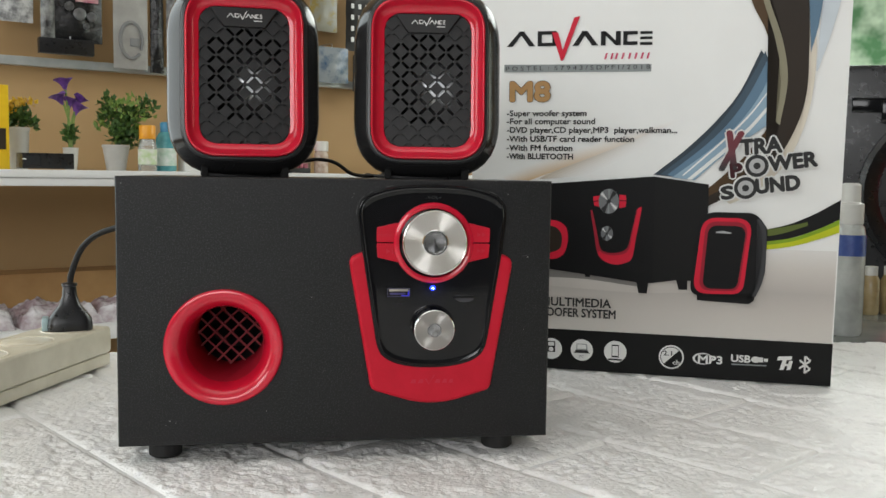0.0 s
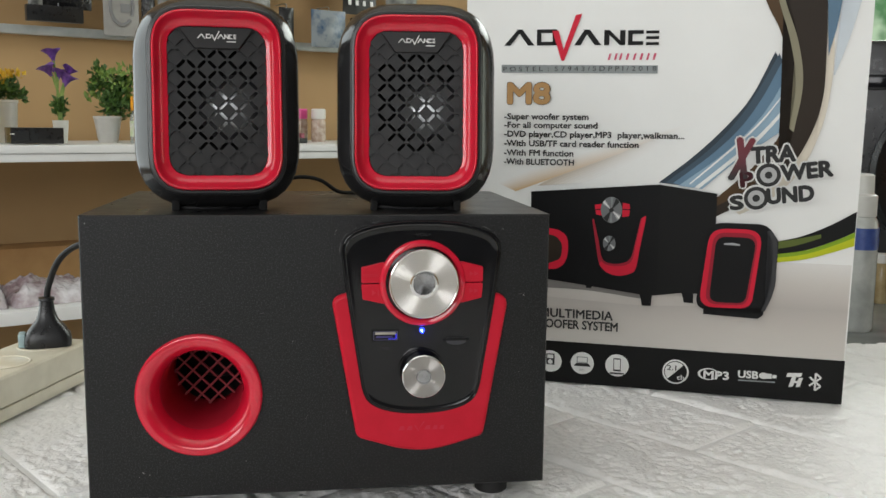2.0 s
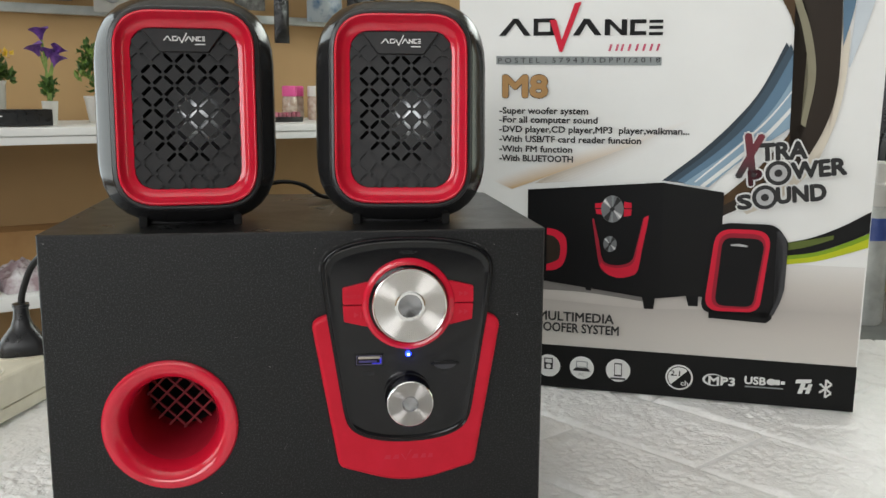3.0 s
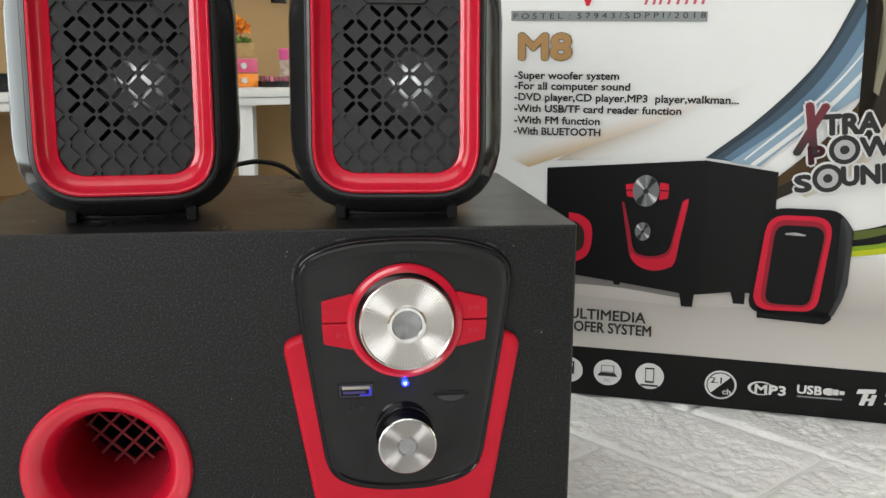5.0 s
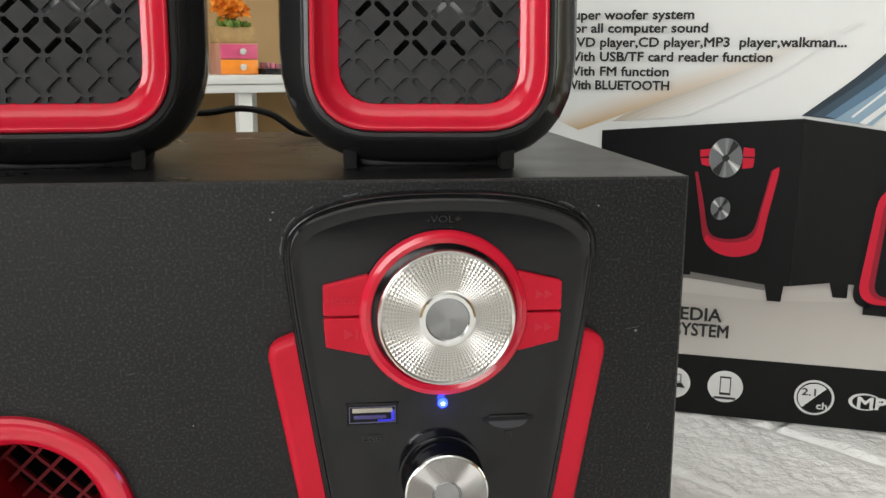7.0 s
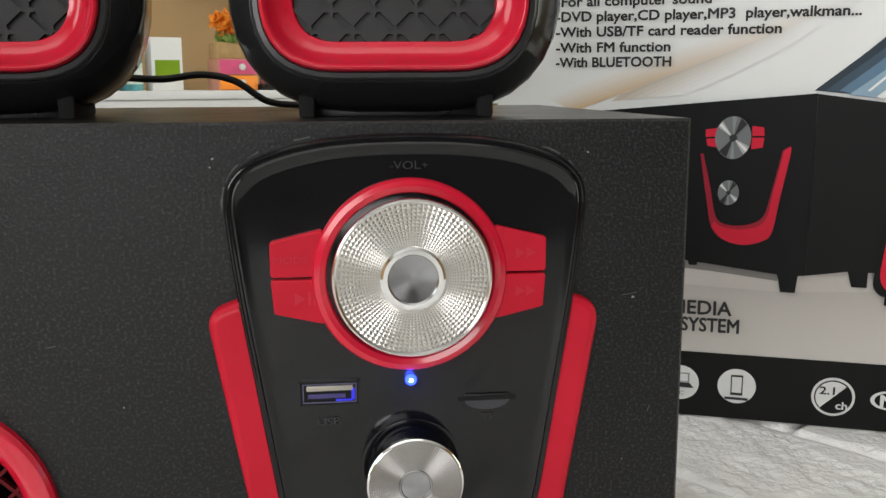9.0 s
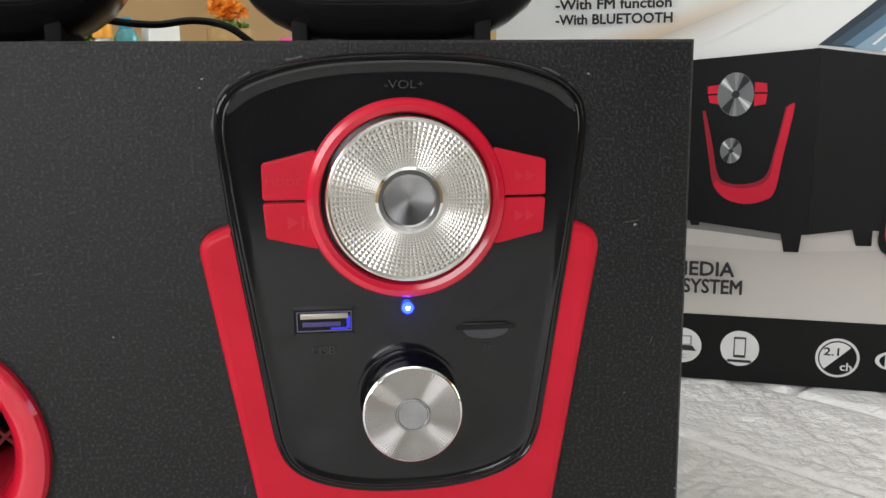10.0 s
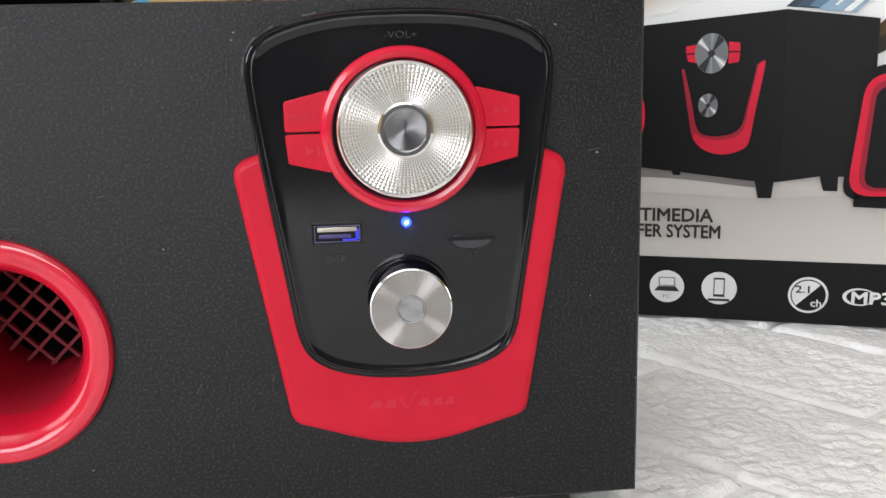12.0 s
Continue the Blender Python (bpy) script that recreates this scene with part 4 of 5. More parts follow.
art("printed_trim", [curve2([(-195.6, 139.6), (-192.0, 118), (-189.0, 103), (-183.0, 96.6), (-174, 94.2), (-165, 96.2), (-160.2, 101), (-157.4, 118), (-153.6, 141.5), (-155.6, 143)], 8) + curve2([(-157.6, 141.5), (-161.4, 122), (-165.0, 108.5), (-174, 104.2), (-183.6, 105), (-187.6, 110), (-190.4, 124), (-194.2, 139.8)], 8)], 10, "cherry")
art("printed_trim", [curve2([(-189.0, 103), (-183.0, 96.8), (-174, 94.4), (-165, 96.4), (-160.4, 101), (-157.6, 118), (-153.8, 141.5), (-155.6, 142.6)], 8) + curve2([(-156.8, 141.5), (-160.6, 122), (-164.0, 106.5), (-174, 102.2), (-183.6, 103.2), (-187.8, 106)], 8)], 11, "red")
art("printed_button", [[(-193.6, 151.4), (-187, 152.4), (-187, 148.2), (-193.4, 147.8)], [(-193.2, 147), (-187, 147.4), (-187, 142.6), (-192.4, 143.6)], [(-172, 153.4), (-166.6, 152.8), (-166.2, 148.6), (-172, 148.6)], [(-172, 147.8), (-166.2, 147.8), (-166.8, 143), (-172, 142)]], 10, "red")
art("printed_knob", [[(-180.6 + 8.4 * math.cos(a), 147.6 + 10.4 * math.sin(a)) for a in [math.pi * k / 20 for k in range(40)]], [(-181.6 + 5.0 * math.cos(a), 120.5 + 6.2 * math.sin(a)) for a in [math.pi * k / 20 for k in range(40)]]], 11, print_ink("pewter_ink", (0.17, 0.175, 0.18)))
for cu, cv, ru, rv in ((-180.6, 147.6, 8.2, 10.2), (-181.6, 120.5, 4.9, 6.1)):
    # light and dark sectors of a turned metal disc
    for a0, a1, ink in ((128, 150, "silver"), (134, 144, "white"), (308, 336, "silver"), (318, 328, "white"), (40, 66, "text"), (220, 250, "text"), (80, 96, "grey"), (262, 276, "grey")):
        ring = [(cu + ru * math.cos(radians(a)), cv + rv * math.sin(radians(a))) for a in (a0, (a0 + a1) / 2, a1)]
        art("printed_knob", [[(cu, cv), *ring]], 13 if ink == "white" else 12, ink)
    art("printed_knob", [disc(cu, cv, ru * 0.22)], 14, "text")
art("printed_satellite", [fillet([(-113.5, 71, 9), (-62, 69.5, 9), (-54.6, 92, 10), (-54.2, 128, 9), (-63, 140.5, 14), (-106.5, 140.5, 14)], 6)], 12, "soot", "printed black satellite speaker")
art("printed_foot", [[(-107, 74), (-107, 67), (-66, 65.6), (-62, 69), (-62, 74)]], 12, "soot")
art("printed_surround", [fillet([(-111, 72.6, 11), (-71.2, 73.6, 10), (-65.6, 136, 12), (-104.8, 136, 13)], 6)], 13, "red")
art("printed_surround", [fillet([(-106.2, 75.4, 9), (-74.6, 76, 8), (-68.6, 133, 10), (-101.8, 133, 10)], 6)], 14, "cherry")
art("printed_grille", [fillet([(-103.2, 77.4, 7), (-76.0, 77.6, 7), (-70.0, 129.6, 8), (-99.8, 129.8, 8)], 6)], 15, "soot")
art("printed_edge", [ribbon([(-64, 72), (-58.4, 90), (-58.0, 124), (-63, 135)], [(-61, 72), (-55.4, 90), (-55.0, 126), (-61, 136)])], 13, print_ink("graphite_ink", (0.045, 0.045, 0.048)))
art("printed_emblem", [[(-94, 123.6), (-82, 123.2), (-82, 124.2), (-88, 125.4), (-94, 124.6)]], 16, "silver")

# the bold slogan, white-edged, with two round speakers for its round letters
INK["fading_red"] = ramp_ink("fading_red_ink", 2, [(0.176, (0.012, 0.008, 0.009)), (0.188, (0.10, 0.010, 0.02)), (0.205, (0.15, 0.012, 0.022))])
INK["maroon"] = print_ink("maroon_ink", (0.045, 0.008, 0.012))
SLOGAN = [("X", -92.6, -78.2, 175.4, 205.6, -0.06, "fading_red", 0.25), ("TRA", -77.2, -46.5, 187.0, 198.6, 0.09, "text", 0.0), ("P", -83.6, -75.2, 169, 179.4, 0.13, "maroon", 0.0), ("WER", -55, -19.5, 174.6, 185.6, 0.13, "text", 0.0), ("S", -90.2, -81.4, 151.4, 161, 0.12, "text", 0.0), ("UND", -63.8, -31.5, 156.6, 167.6, 0.12, "text", 0.0)]
for body, u0, u1, v0, v1, turn, ink, slant in SLOGAN:
    words(body, u0, u1, v0, v1, "white", 16, turn=turn, slant=slant, bold=2.8 if body == "X" else 2.1)
    words(body, u0, u1, v0, v1, ink, 18, turn=turn, slant=slant, bold=1.6 if body == "X" else 0.85)
for u, v in ((-64.7, 178.4), (-72.6, 160.6)):
    art("printed_speaker", [disc(u, v, 10.2)], 17, "white")
    art("printed_speaker", [disc(u, v, 8.8)], 19, "text")
    art("printed_speaker", [disc(u, v, 6.0)], 20, "silver")
    art("printed_speaker", [disc(u, v, 2.7)], 21, "text")

# the row of icons
for u, v, r in ((-227.4, 18.0, 9.3), (-201, 18.2, 9.5), (-172.6, 18.4, 9.5), (-126, 16.8, 10.3)):
    art("round_icon", [disc(u, v, r)], 4, "white")
art("round_icon", [disc(-126, 16.8, 9.0)], 5, "black")
art("round_icon", [[(-126 + 8.4 * math.cos(a), 16.8 + 8.4 * math.sin(a)) for a in [radians(45 + 180 * k / 16) for k in range(17)]]], 6, "white")
words("2.1", -132.5, -125.5, 18.2, 22.2, "text", 7, bold=0.14)
words("ch", -124.5, -119.2, 10.6, 14.6, "white", 7, bold=0.14)
art("phone_icon", [[(-175.6, 13.5), (-169.6, 13.5), (-169.6, 24.6), (-175.6, 24.6)]], 5, "text")
art("phone_icon", [[(-175, 15), (-170.2, 15), (-170.2, 23.6), (-175, 23.6)]], 6, "white")
art("phone_icon", [[(-178.4, 11), (-166.8, 11), (-166.8, 12.4), (-178.4, 12.4)]], 6, "text")
art("laptop_icon", [[(-205.6, 18.6), (-196.4, 18.6), (-196.4, 23.8), (-205.6, 23.8)]], 5, "grey")
art("laptop_icon", [[(-204.8, 19.2), (-197.2, 19.2), (-197.2, 23.2), (-204.8, 23.2)]], 6, "white")
art("laptop_icon", [[(-208, 15.6), (-194, 15.6), (-196.2, 18.4), (-205.8, 18.4)]], 6, "text")
words("PC", -203.0, -199.0, 11.4, 13.6, "grey", 6)
art("player_icon", [[(-231, 15), (-224, 15), (-224, 24.6), (-231, 24.6)]], 5, "text")
art("player_icon", [[(-230, 20.6), (-225, 20.6), (-225, 23.8), (-230, 23.8)], disc(-227.5, 17.6, 2.0)], 6, "white")
art("oval_icon", [disc(-100.5, 17.0, 8.2, squash=0.6)], 4, "white")
art("oval_icon", [disc(-99.8, 17.0, 7.0, squash=0.58)], 5, "black")
words("MP3", -104.0, -85.0, 13.6, 20.0, "white", 7, bold=0.3)
words("USB", -77.7, -62.8, 16.2, 22.0, "white", 5, bold=0.3)
art("plug_icon", [disc(-58.5, 19, 3.6, squash=0.72), [(-57, 17), (-52.6, 17), (-52.6, 21), (-57, 21)], [(-52, 17.7), (-49, 17.7), (-49, 20.3), (-52, 20.3)]], 5, "white")
art("icon_bar", [[(-77.5, 13.4), (-50, 13.8), (-50, 14.9), (-77.5, 14.5)]], 5, "grey")
art("card_icon", [[(-42, 19.5), (-31, 20.5), (-30.2, 23.6), (-41, 22.8)], [(-39.8, 11.6), (-36.6, 11.8), (-34.4, 20), (-37.6, 20)], [(-34.4, 11.9), (-31.4, 12.2), (-29.6, 19.8), (-32.6, 19.6)], [(-36, 15), (-31.5, 15.2), (-31, 17), (-35.6, 16.8)]], 5, "white")


art("rune_icon", [stroke((-20.4, 10.2), (-20.4, 24.2), 1.5), stroke((-20.4, 24.2), (-16.4, 20.6), 1.5), stroke((-16.4, 20.6), (-24.6, 13.8), 1.5), stroke((-24.6, 20.8), (-16.4, 13.8), 1.5), stroke((-16.4, 13.8), (-20.4, 10.2), 1.5)], 5, "white")


# ---- the multi-socket, its plug and the cords ----
CREAM = gloss(vary(material("cream_plastic", (0.62, 0.57, 0.45), 0.35), 30, (0.56, 0.51, 0.40), (0.66, 0.61, 0.49)), 50, 0.28, 0.42)
STRIP = Matrix.Translation((-0.181, 0.292, 0.0)) @ Matrix.Rotation(radians(-17), 4, "Z")
strip = thing("power_strip", STRIP, "cream plastic power strip with round sockets, lying on the table", "power strip")
part("strip_body", blocks(((-0.029, -0.158, 0.0225), (0.054, 0.300, 0.023), 0.004, 3)), CREAM, strip, "cream plastic cover")
part("strip_base", blocks(((-0.029, -0.158, 0.006), (0.052, 0.298, 0.010), 0.002)), CREAM, strip, "cream plastic base")
for k, sy in enumerate((-0.034, -0.092, -0.150, -0.208)):
    sock = part("socket", lathe([(0.0215, 0.0338), (0.0212, 0.0346), (0.0200, 0.0346), (0.0194, 0.0340)], 40, centre=(-0.028, sy, 0), axis="Z"), CREAM, strip)
    # flat well disc, mottled and a little paler than the cover
    part("socket_well", lathe([(0.0195, 0.0341), (0.0190, 0.0342), (0, 0.0342)], 32, centre=(-0.028, sy, 0), axis="Z"), vary(material("pale_cream_plastic", (0.7, 0.65, 0.53), 0.25), 60, (0.6, 0.55, 0.43), (0.74, 0.70, 0.6)), sock)
plug = thing("power_plug", STRIP @ Matrix.Translation((-0.024, -0.036, 0.0346)) @ Matrix.Rotation(radians(30), 4, "Z"), "black moulded power plug in the power strip", "plug")
bm = bmesh.new()
loft(bm, [[(x, y, z) for x, y in rounded(w, d, r, 5)] for w, d, r, z in ((0.035, 0.025, 0.009, 0.0), (0.0355, 0.0255, 0.009, 0.003), (0.034, 0.024, 0.008, 0.009), (0.026, 0.0195, 0.007, 0.015), (0.0165, 0.0145, 0.006, 0.021), (0.012, 0.012, 0.005, 0.028), (0.0105, 0.0105, 0.005, 0.036), (0.0125, 0.0125, 0.005, 0.0365), (0.0120, 0.0120, 0.005, 0.0385), (0.0065, 0.0065, 0.003, 0.0392))], True, True)
part("plug_body", bm, SATIN_BLACK, plug, "black moulded plastic")
part("clip", blocks(((-0.0190, 0.0, 0.0055), (0.0050, 0.013, 0.011), 0.001)), material("pale_blue_plastic", (0.35, 0.48, 0.50), 0.3), plug, "pale blue plastic edge")
CORD = gloss(material("black_cord", (0.006, 0.0055, 0.0055), 0.5, spec=0.3), 80, 0.45, 0.6)
base = (STRIP @ Matrix.Translation((-0.024, -0.036, 0.0))).translation
cord = part("power_cord", tube([(base.x, base.y, 0.066), (base.x + 0.002, base.y, 0.082), (base.x + 0.012, base.y - 0.002, 0.104), (base.x + 0.032, base.y - 0.012, 0.1175), (base.x + 0.062, base.y - 0.030, 0.121), (-0.105, 0.196, 0.105), (-0.085, 0.178, 0.080)], 0.0025), CORD, plug, "black round cord")
cord.matrix_parent_inverse = plug.matrix_basis.inverted()
lead = part("speaker_lead", tube([(-0.052, 0.100, 0.181), (-0.040, 0.116, 0.1765), (-0.025, 0.128, 0.1752), (-0.011, 0.131, 0.1768), (0.001, 0.131, 0.1745), (0.012, 0.134, 0.1672), (0.022, 0.142, 0.1655), (0.034, 0.158, 0.1655), (0.040, 0.177, 0.163), (0.041, 0.181, 0.12)], 0.0013), CORD)
tagged(lead, "thin black speaker lead on the subwoofer", "cable")
lead = part("speaker_lead", tube([(0.058, 0.098, 0.176), (0.050, 0.118, 0.1675), (0.040, 0.135, 0.1656), (0.030, 0.150, 0.1656), (0.024, 0.170, 0.165), (0.023, 0.180, 0.150), (0.023, 0.181, 0.11)], 0.0013), CORD)
tagged(lead, "thin black speaker lead on the subwoofer", "cable")


# ---- the shelf along the wall and what stands on it ----
def on_shelf(s, off, z=0.1665, turn=0.0):
    return SHELF @ Matrix.Translation((s, off, z)) @ Matrix.Rotation(radians(turn), 4, "Z")


shelf = thing("wall_shelf", SHELF, "white painted two-tier shelf along the wall", "shelf")
part("upper_board", blocks(((0.45, 0.215, 0.1545), (2.4, 0.43, 0.024), 0.001)), WHITE_PAINT, shelf, "white painted board")
part("front_rail", blocks(((0.45, -0.006, 0.1590), (2.4, 0.012, 0.0145), 0.002), ((0.45, -0.004, 0.1435), (2.4, 0.009, 0.0150), 0.002)), WHITE_PAINT, shelf, "white grooved front rail")
part("lower_board", blocks(((0.45, 0.205, -0.1525), (2.4, 0.42, 0.025), 0.001)), WHITE_PAINT, shelf, "white painted lower board")
for s, off in ((0.452, 0.012), (0.615, 0.38), (-0.70, 0.012), (1.6, 0.012)):
    part("post", blocks(((s, off, -0.304), (0.026, 0.022, 0.890), 0.002)), WHITE_PAINT, shelf, "white square post")
LEAF = vary(material("leaf_green", (0.05, 0.12, 0.025), 0.5), 90, (0.025, 0.075, 0.015), (0.10, 0.19, 0.035))
LEAF_LIGHT = vary(material("light_leaf_green", (0.16, 0.26, 0.05), 0.5), 90, (0.10, 0.20, 0.03), (0.24, 0.33, 0.07))
YELLOW = vary(material("yellow_petal", (0.65, 0.38, 0.02), 0.5), 90, (0.55, 0.28, 0.015), (0.75, 0.50, 0.03))
ORANGE = vary(material("orange_petal", (0.85, 0.25, 0.02), 0.5), 90, (0.8, 0.18, 0.01), (0.9, 0.36, 0.03))
PURPLE = vary(material("purple_petal", (0.10, 0.03, 0.22), 0.45), 70, (0.06, 0.015, 0.15), (0.20, 0.08, 0.34))
CERAMIC = vary(material("white_ceramic", (0.58, 0.57, 0.54), 0.3), 20, (0.54, 0.53, 0.50), (0.62, 0.61, 0.58))


def leaves(count, centre, spread, size, seed, bm=None, up=0.4):
    """Many small bent leaves through an uneven clump."""
    bm = bm or bmesh.new()
    rng = random.Random(seed)
    lumps = [Vector((rng.gauss(0, 0.45), rng.gauss(0, 0.45), rng.uniform(-0.7, 0.8))) for _ in range(9)]
    for _ in range(count):
        l = rng.choice(lumps)
        d = Vector((rng.gauss(0, 1), rng.gauss(0, 1), rng.gauss(0, 1))).normalized() * rng.random() ** 0.5 * 0.48
        p = Vector(centre) + Vector(((l.x + d.x) * spread[0], (l.y + d.y) * spread[1], (l.z + d.z) * spread[2]))
        out = (Vector((d.x, d.y, d.z + up)) + Vector((rng.gauss(0, 0.4), rng.gauss(0, 0.4), rng.gauss(0, 0.3)))).normalized()
        side = out.cross(Vector((rng.gauss(0, 1), rng.gauss(0, 1), rng.gauss(0, 1)))).normalized()
        n = out.cross(side)
        s = size * rng.uniform(0.6, 1.3)
        a, b, c, e = (bm.verts.new(q) for q in (p, p + out * s * 0.5 + side * s * 0.32 + n * s * 0.08, p + out * s - n * s * 0.10, p + out * s * 0.5 - side * s * 0.32 + n * s * 0.08))
        bm.faces.new((a, b, c))
        bm.faces.new((a, c, e))
    return bm


def pot_mesh(r0, r1, h):
    return lathe([(0, 0), (r0, 0), (r0 * 1.03, 0.004), (r1, h - 0.006), (r1 * 1.05, h - 0.005), (r1 * 1.05, h), (r1 * 0.93, h), (r1 * 0.9, h - 0.012), (0, h - 0.012)], 32, axis="Z")


yellow_pot = thing("potted_plant", on_shelf(-0.004, 0.19), "white pot of dark leaves and yellow flowers on the shelf", "potted plant")
part("pot", pot_mesh(0.023, 0.027, 0.085), CERAMIC, yellow_pot, "white ceramic pot")
part("foliage", leaves(260, (0, 0, 0.098), (0.034, 0.03, 0.022), 0.016, 3), LEAF, yellow_pot)
part("blossom", leaves(130, (-0.002, -0.006, 0.124), (0.038, 0.028, 0.012), 0.013, 5), YELLOW, yellow_pot, "yellow flowers")

bush = thing("potted_plant", on_shelf(0.205, 0.22), "white pot with a bushy green plant on the shelf", "potted plant")
part("pot", pot_mesh(0.020, 0.028, 0.056), CERAMIC, bush, "white ceramic pot")
part("stem", tube([(0, 0, 0.04), (0.002, 0, 0.075), (0.0, 0.0, 0.10)], 0.004), LEAF, bush)
part("foliage", leaves(620, (0.014, 0, 0.105), (0.046, 0.036, 0.050), 0.016, 11), LEAF, bush)
part("leaf_tip", leaves(120, (0.018, -0.010, 0.124), (0.050, 0.034, 0.042), 0.015, 12), LEAF_LIGHT, bush, "light green leaf tips")

vase = thing("flower_vase", on_shelf(0.094, 0.15), "small pale vase of purple flowers with green stems", "flower vase")
part("vase_body", lathe([(0, 0), (0.012, 0), (0.0135, 0.02), (0.0155, 0.046), (0.014, 0.046), (0.012, 0.02), (0, 0.006)], 28, axis="Z"), CERAMIC, vase, "pale ceramic vase")
part("foliage", leaves(110, (0, 0, 0.066), (0.014, 0.012, 0.016), 0.014, 21), LEAF, vase)
bm = bmesh.new()
for sx, tx, tz in ((0.0, -0.008, 0.170), (0.002, -0.013, 0.140), (-0.001, 0.009, 0.120), (0.001, 0.014, 0.138), (-0.002, -0.001, 0.132)):
    tube([(sx, 0, 0.045), (sx * 2 + tx * 0.2, 0, 0.085), (tx, 0, tz)], 0.0022, bm, 6, 4)
part("stem", bm, LEAF_LIGHT, vase, "green stems")
for x, z, r, lean in ((-0.008, 0.176, 0.015, -8), (-0.014, 0.146, 0.015, -24), (0.010, 0.126, 0.016, 20), (0.015, 0.146, 0.013, 26), (0.0, 0.140, 0.013, 4)):
    q = Matrix.Translation((x, 0, z - 0.012)) @ Matrix.Rotation(radians(lean), 4, "Y")
    rings = []
    for rr, h in ((0.15, 0.0), (0.30, 0.45), (0.55, 0.9), (1.0, 1.35), (1.25, 1.45)):
        rings.append([q @ Vector((rr * r * math.cos(a) * (1 + 0.14 * math.sin(3 * a + x * 90)), rr * r * math.sin(a), (h + 0.18 * math.sin(2 * a)) * r)) for a in [2 * math.pi * k / 14 for k in range(14)]])
    bm = bmesh.new()
    loft(bm, rings, True, False)
    part("flower", bm, PURPLE, vase, "purple trumpet flower")


def carton_thing(name, m, size, mat, label, category, panel=None):
    ob = thing(name, m, label, category)
    w, d, h = size
    part("box_body", blocks(((0, 0, h / 2), (w, d, h), 0.0012)), mat, ob)
    if panel:
        part("printed_panel", blocks(((0, -d / 2 - 0.0006, h * panel[0]), (w * 0.8, 0.001, h * panel[1]))), panel[2], ob, panel[3], smooth=False)
    return ob


player = thing("media_player", on_shelf(0.032, 0.07), "flat black media player box on the shelf", "media player")
part("case", blocks(((-0.004, 0, 0.017), (0.094, 0.06, 0.030), 0.0015)), SATIN_BLACK, player, "black case")
part("front_window", blocks(((-0.034, -0.0308, 0.017), (0.030, 0.0012, 0.018))), GLOSS_BLACK, player, "darker display window", smooth=False)
part("mark", blocks(((-0.048, -0.0316, 0.020), (0.008, 0.0006, 0.002))), WHITE_PRINT, player, smooth=False)
carton_thing("yellow_carton", on_shelf(-0.062, 0.12), (0.062, 0.05, 0.162), vary(material("yellow_card", (0.80, 0.50, 0.01), 0.4), 20, (0.74, 0.44, 0.01), (0.84, 0.56, 0.015)), "yellow printed carton with a dark mark on the shelf", "carton", (0.36, 0.25, print_ink("carton_mark", (0.04, 0.03, 0.02)), "dark printed mark"))

CLEAR = material("clear_plastic", (0.80, 0.82, 0.80), 0.12)
CLEAR.node_tree.nodes["Principled BSDF"].inputs["Transmission Weight"].default_value = 0.75
jar = thing("plastic_bottle", on_shelf(0.246, 0.13), "clear plastic bottle with an orange cap and a pale label", "bottle")
part("bottle_body", lathe([(0, 0), (0.018, 0), (0.0195, 0.004), (0.0195, 0.050), (0.017, 0.060), (0.014, 0.066), (0.014, 0.072)], 32, axis="Z"), CLEAR, jar, "clear plastic")
part("label_sleeve", lathe([(0.0198, 0.014), (0.0198, 0.046)], 32, axis="Z"), vary(material("pale_label", (0.66, 0.70, 0.60), 0.5), 60, (0.70, 0.70, 0.66), (0.45, 0.58, 0.30)), jar, "white and green label")
part("cap", lathe([(0.0165, 0.068), (0.0170, 0.070), (0.0170, 0.094), (0.0155, 0.097), (0, 0.097)], 32, axis="Z"), vary(material("orange_cap", (0.80, 0.34, 0.02), 0.35), 40, (0.76, 0.30, 0.02), (0.84, 0.38, 0.03)), jar, "orange cap")
teal = thing("plastic_bottle", on_shelf(0.296, 0.16), "teal plastic bottle with a blue cap", "bottle")
TEAL = vary(material("teal_plastic", (0.06, 0.30, 0.33), 0.25), 40, (0.05, 0.24, 0.28), (0.12, 0.40, 0.42))
part("bottle_body", lathe([(0, 0), (0.020, 0), (0.022, 0.004), (0.022, 0.070), (0.016, 0.082), (0.011, 0.086)], 28, axis="Z"), TEAL, teal, "teal plastic")
part("label_sleeve", lathe([(0.0223, 0.012), (0.0223, 0.050)], 28, axis="Z"), vary(material("white_label", (0.62, 0.68, 0.66), 0.5), 50, (0.70, 0.72, 0.70), (0.40, 0.55, 0.45)), teal, "pale label")
part("cap", lathe([(0.012, 0.084), (0.0125, 0.104), (0.010, 0.107), (0, 0.107)], 24, axis="Z"), material("blue_cap", (0.05, 0.25, 0.42), 0.3), teal, "blue cap")
carton_thing("small_carton", on_shelf(0.362, 0.17), (0.058, 0.045, 0.098), CARD, "small white carton with a green print on the shelf", "carton", (0.4, 0.35, INK["green"], "green print"))

# a two-drawer organiser with a grass box on top
organiser = thing("drawer_organiser", on_shelf(0.490, 0.15), "small drawer organiser with orange and pink drawers", "organiser")
part("case", blocks(((0, 0, 0.030), (0.078, 0.06, 0.060), 0.001)), material("clear_case", (0.55, 0.25, 0.18), 0.3), organiser)
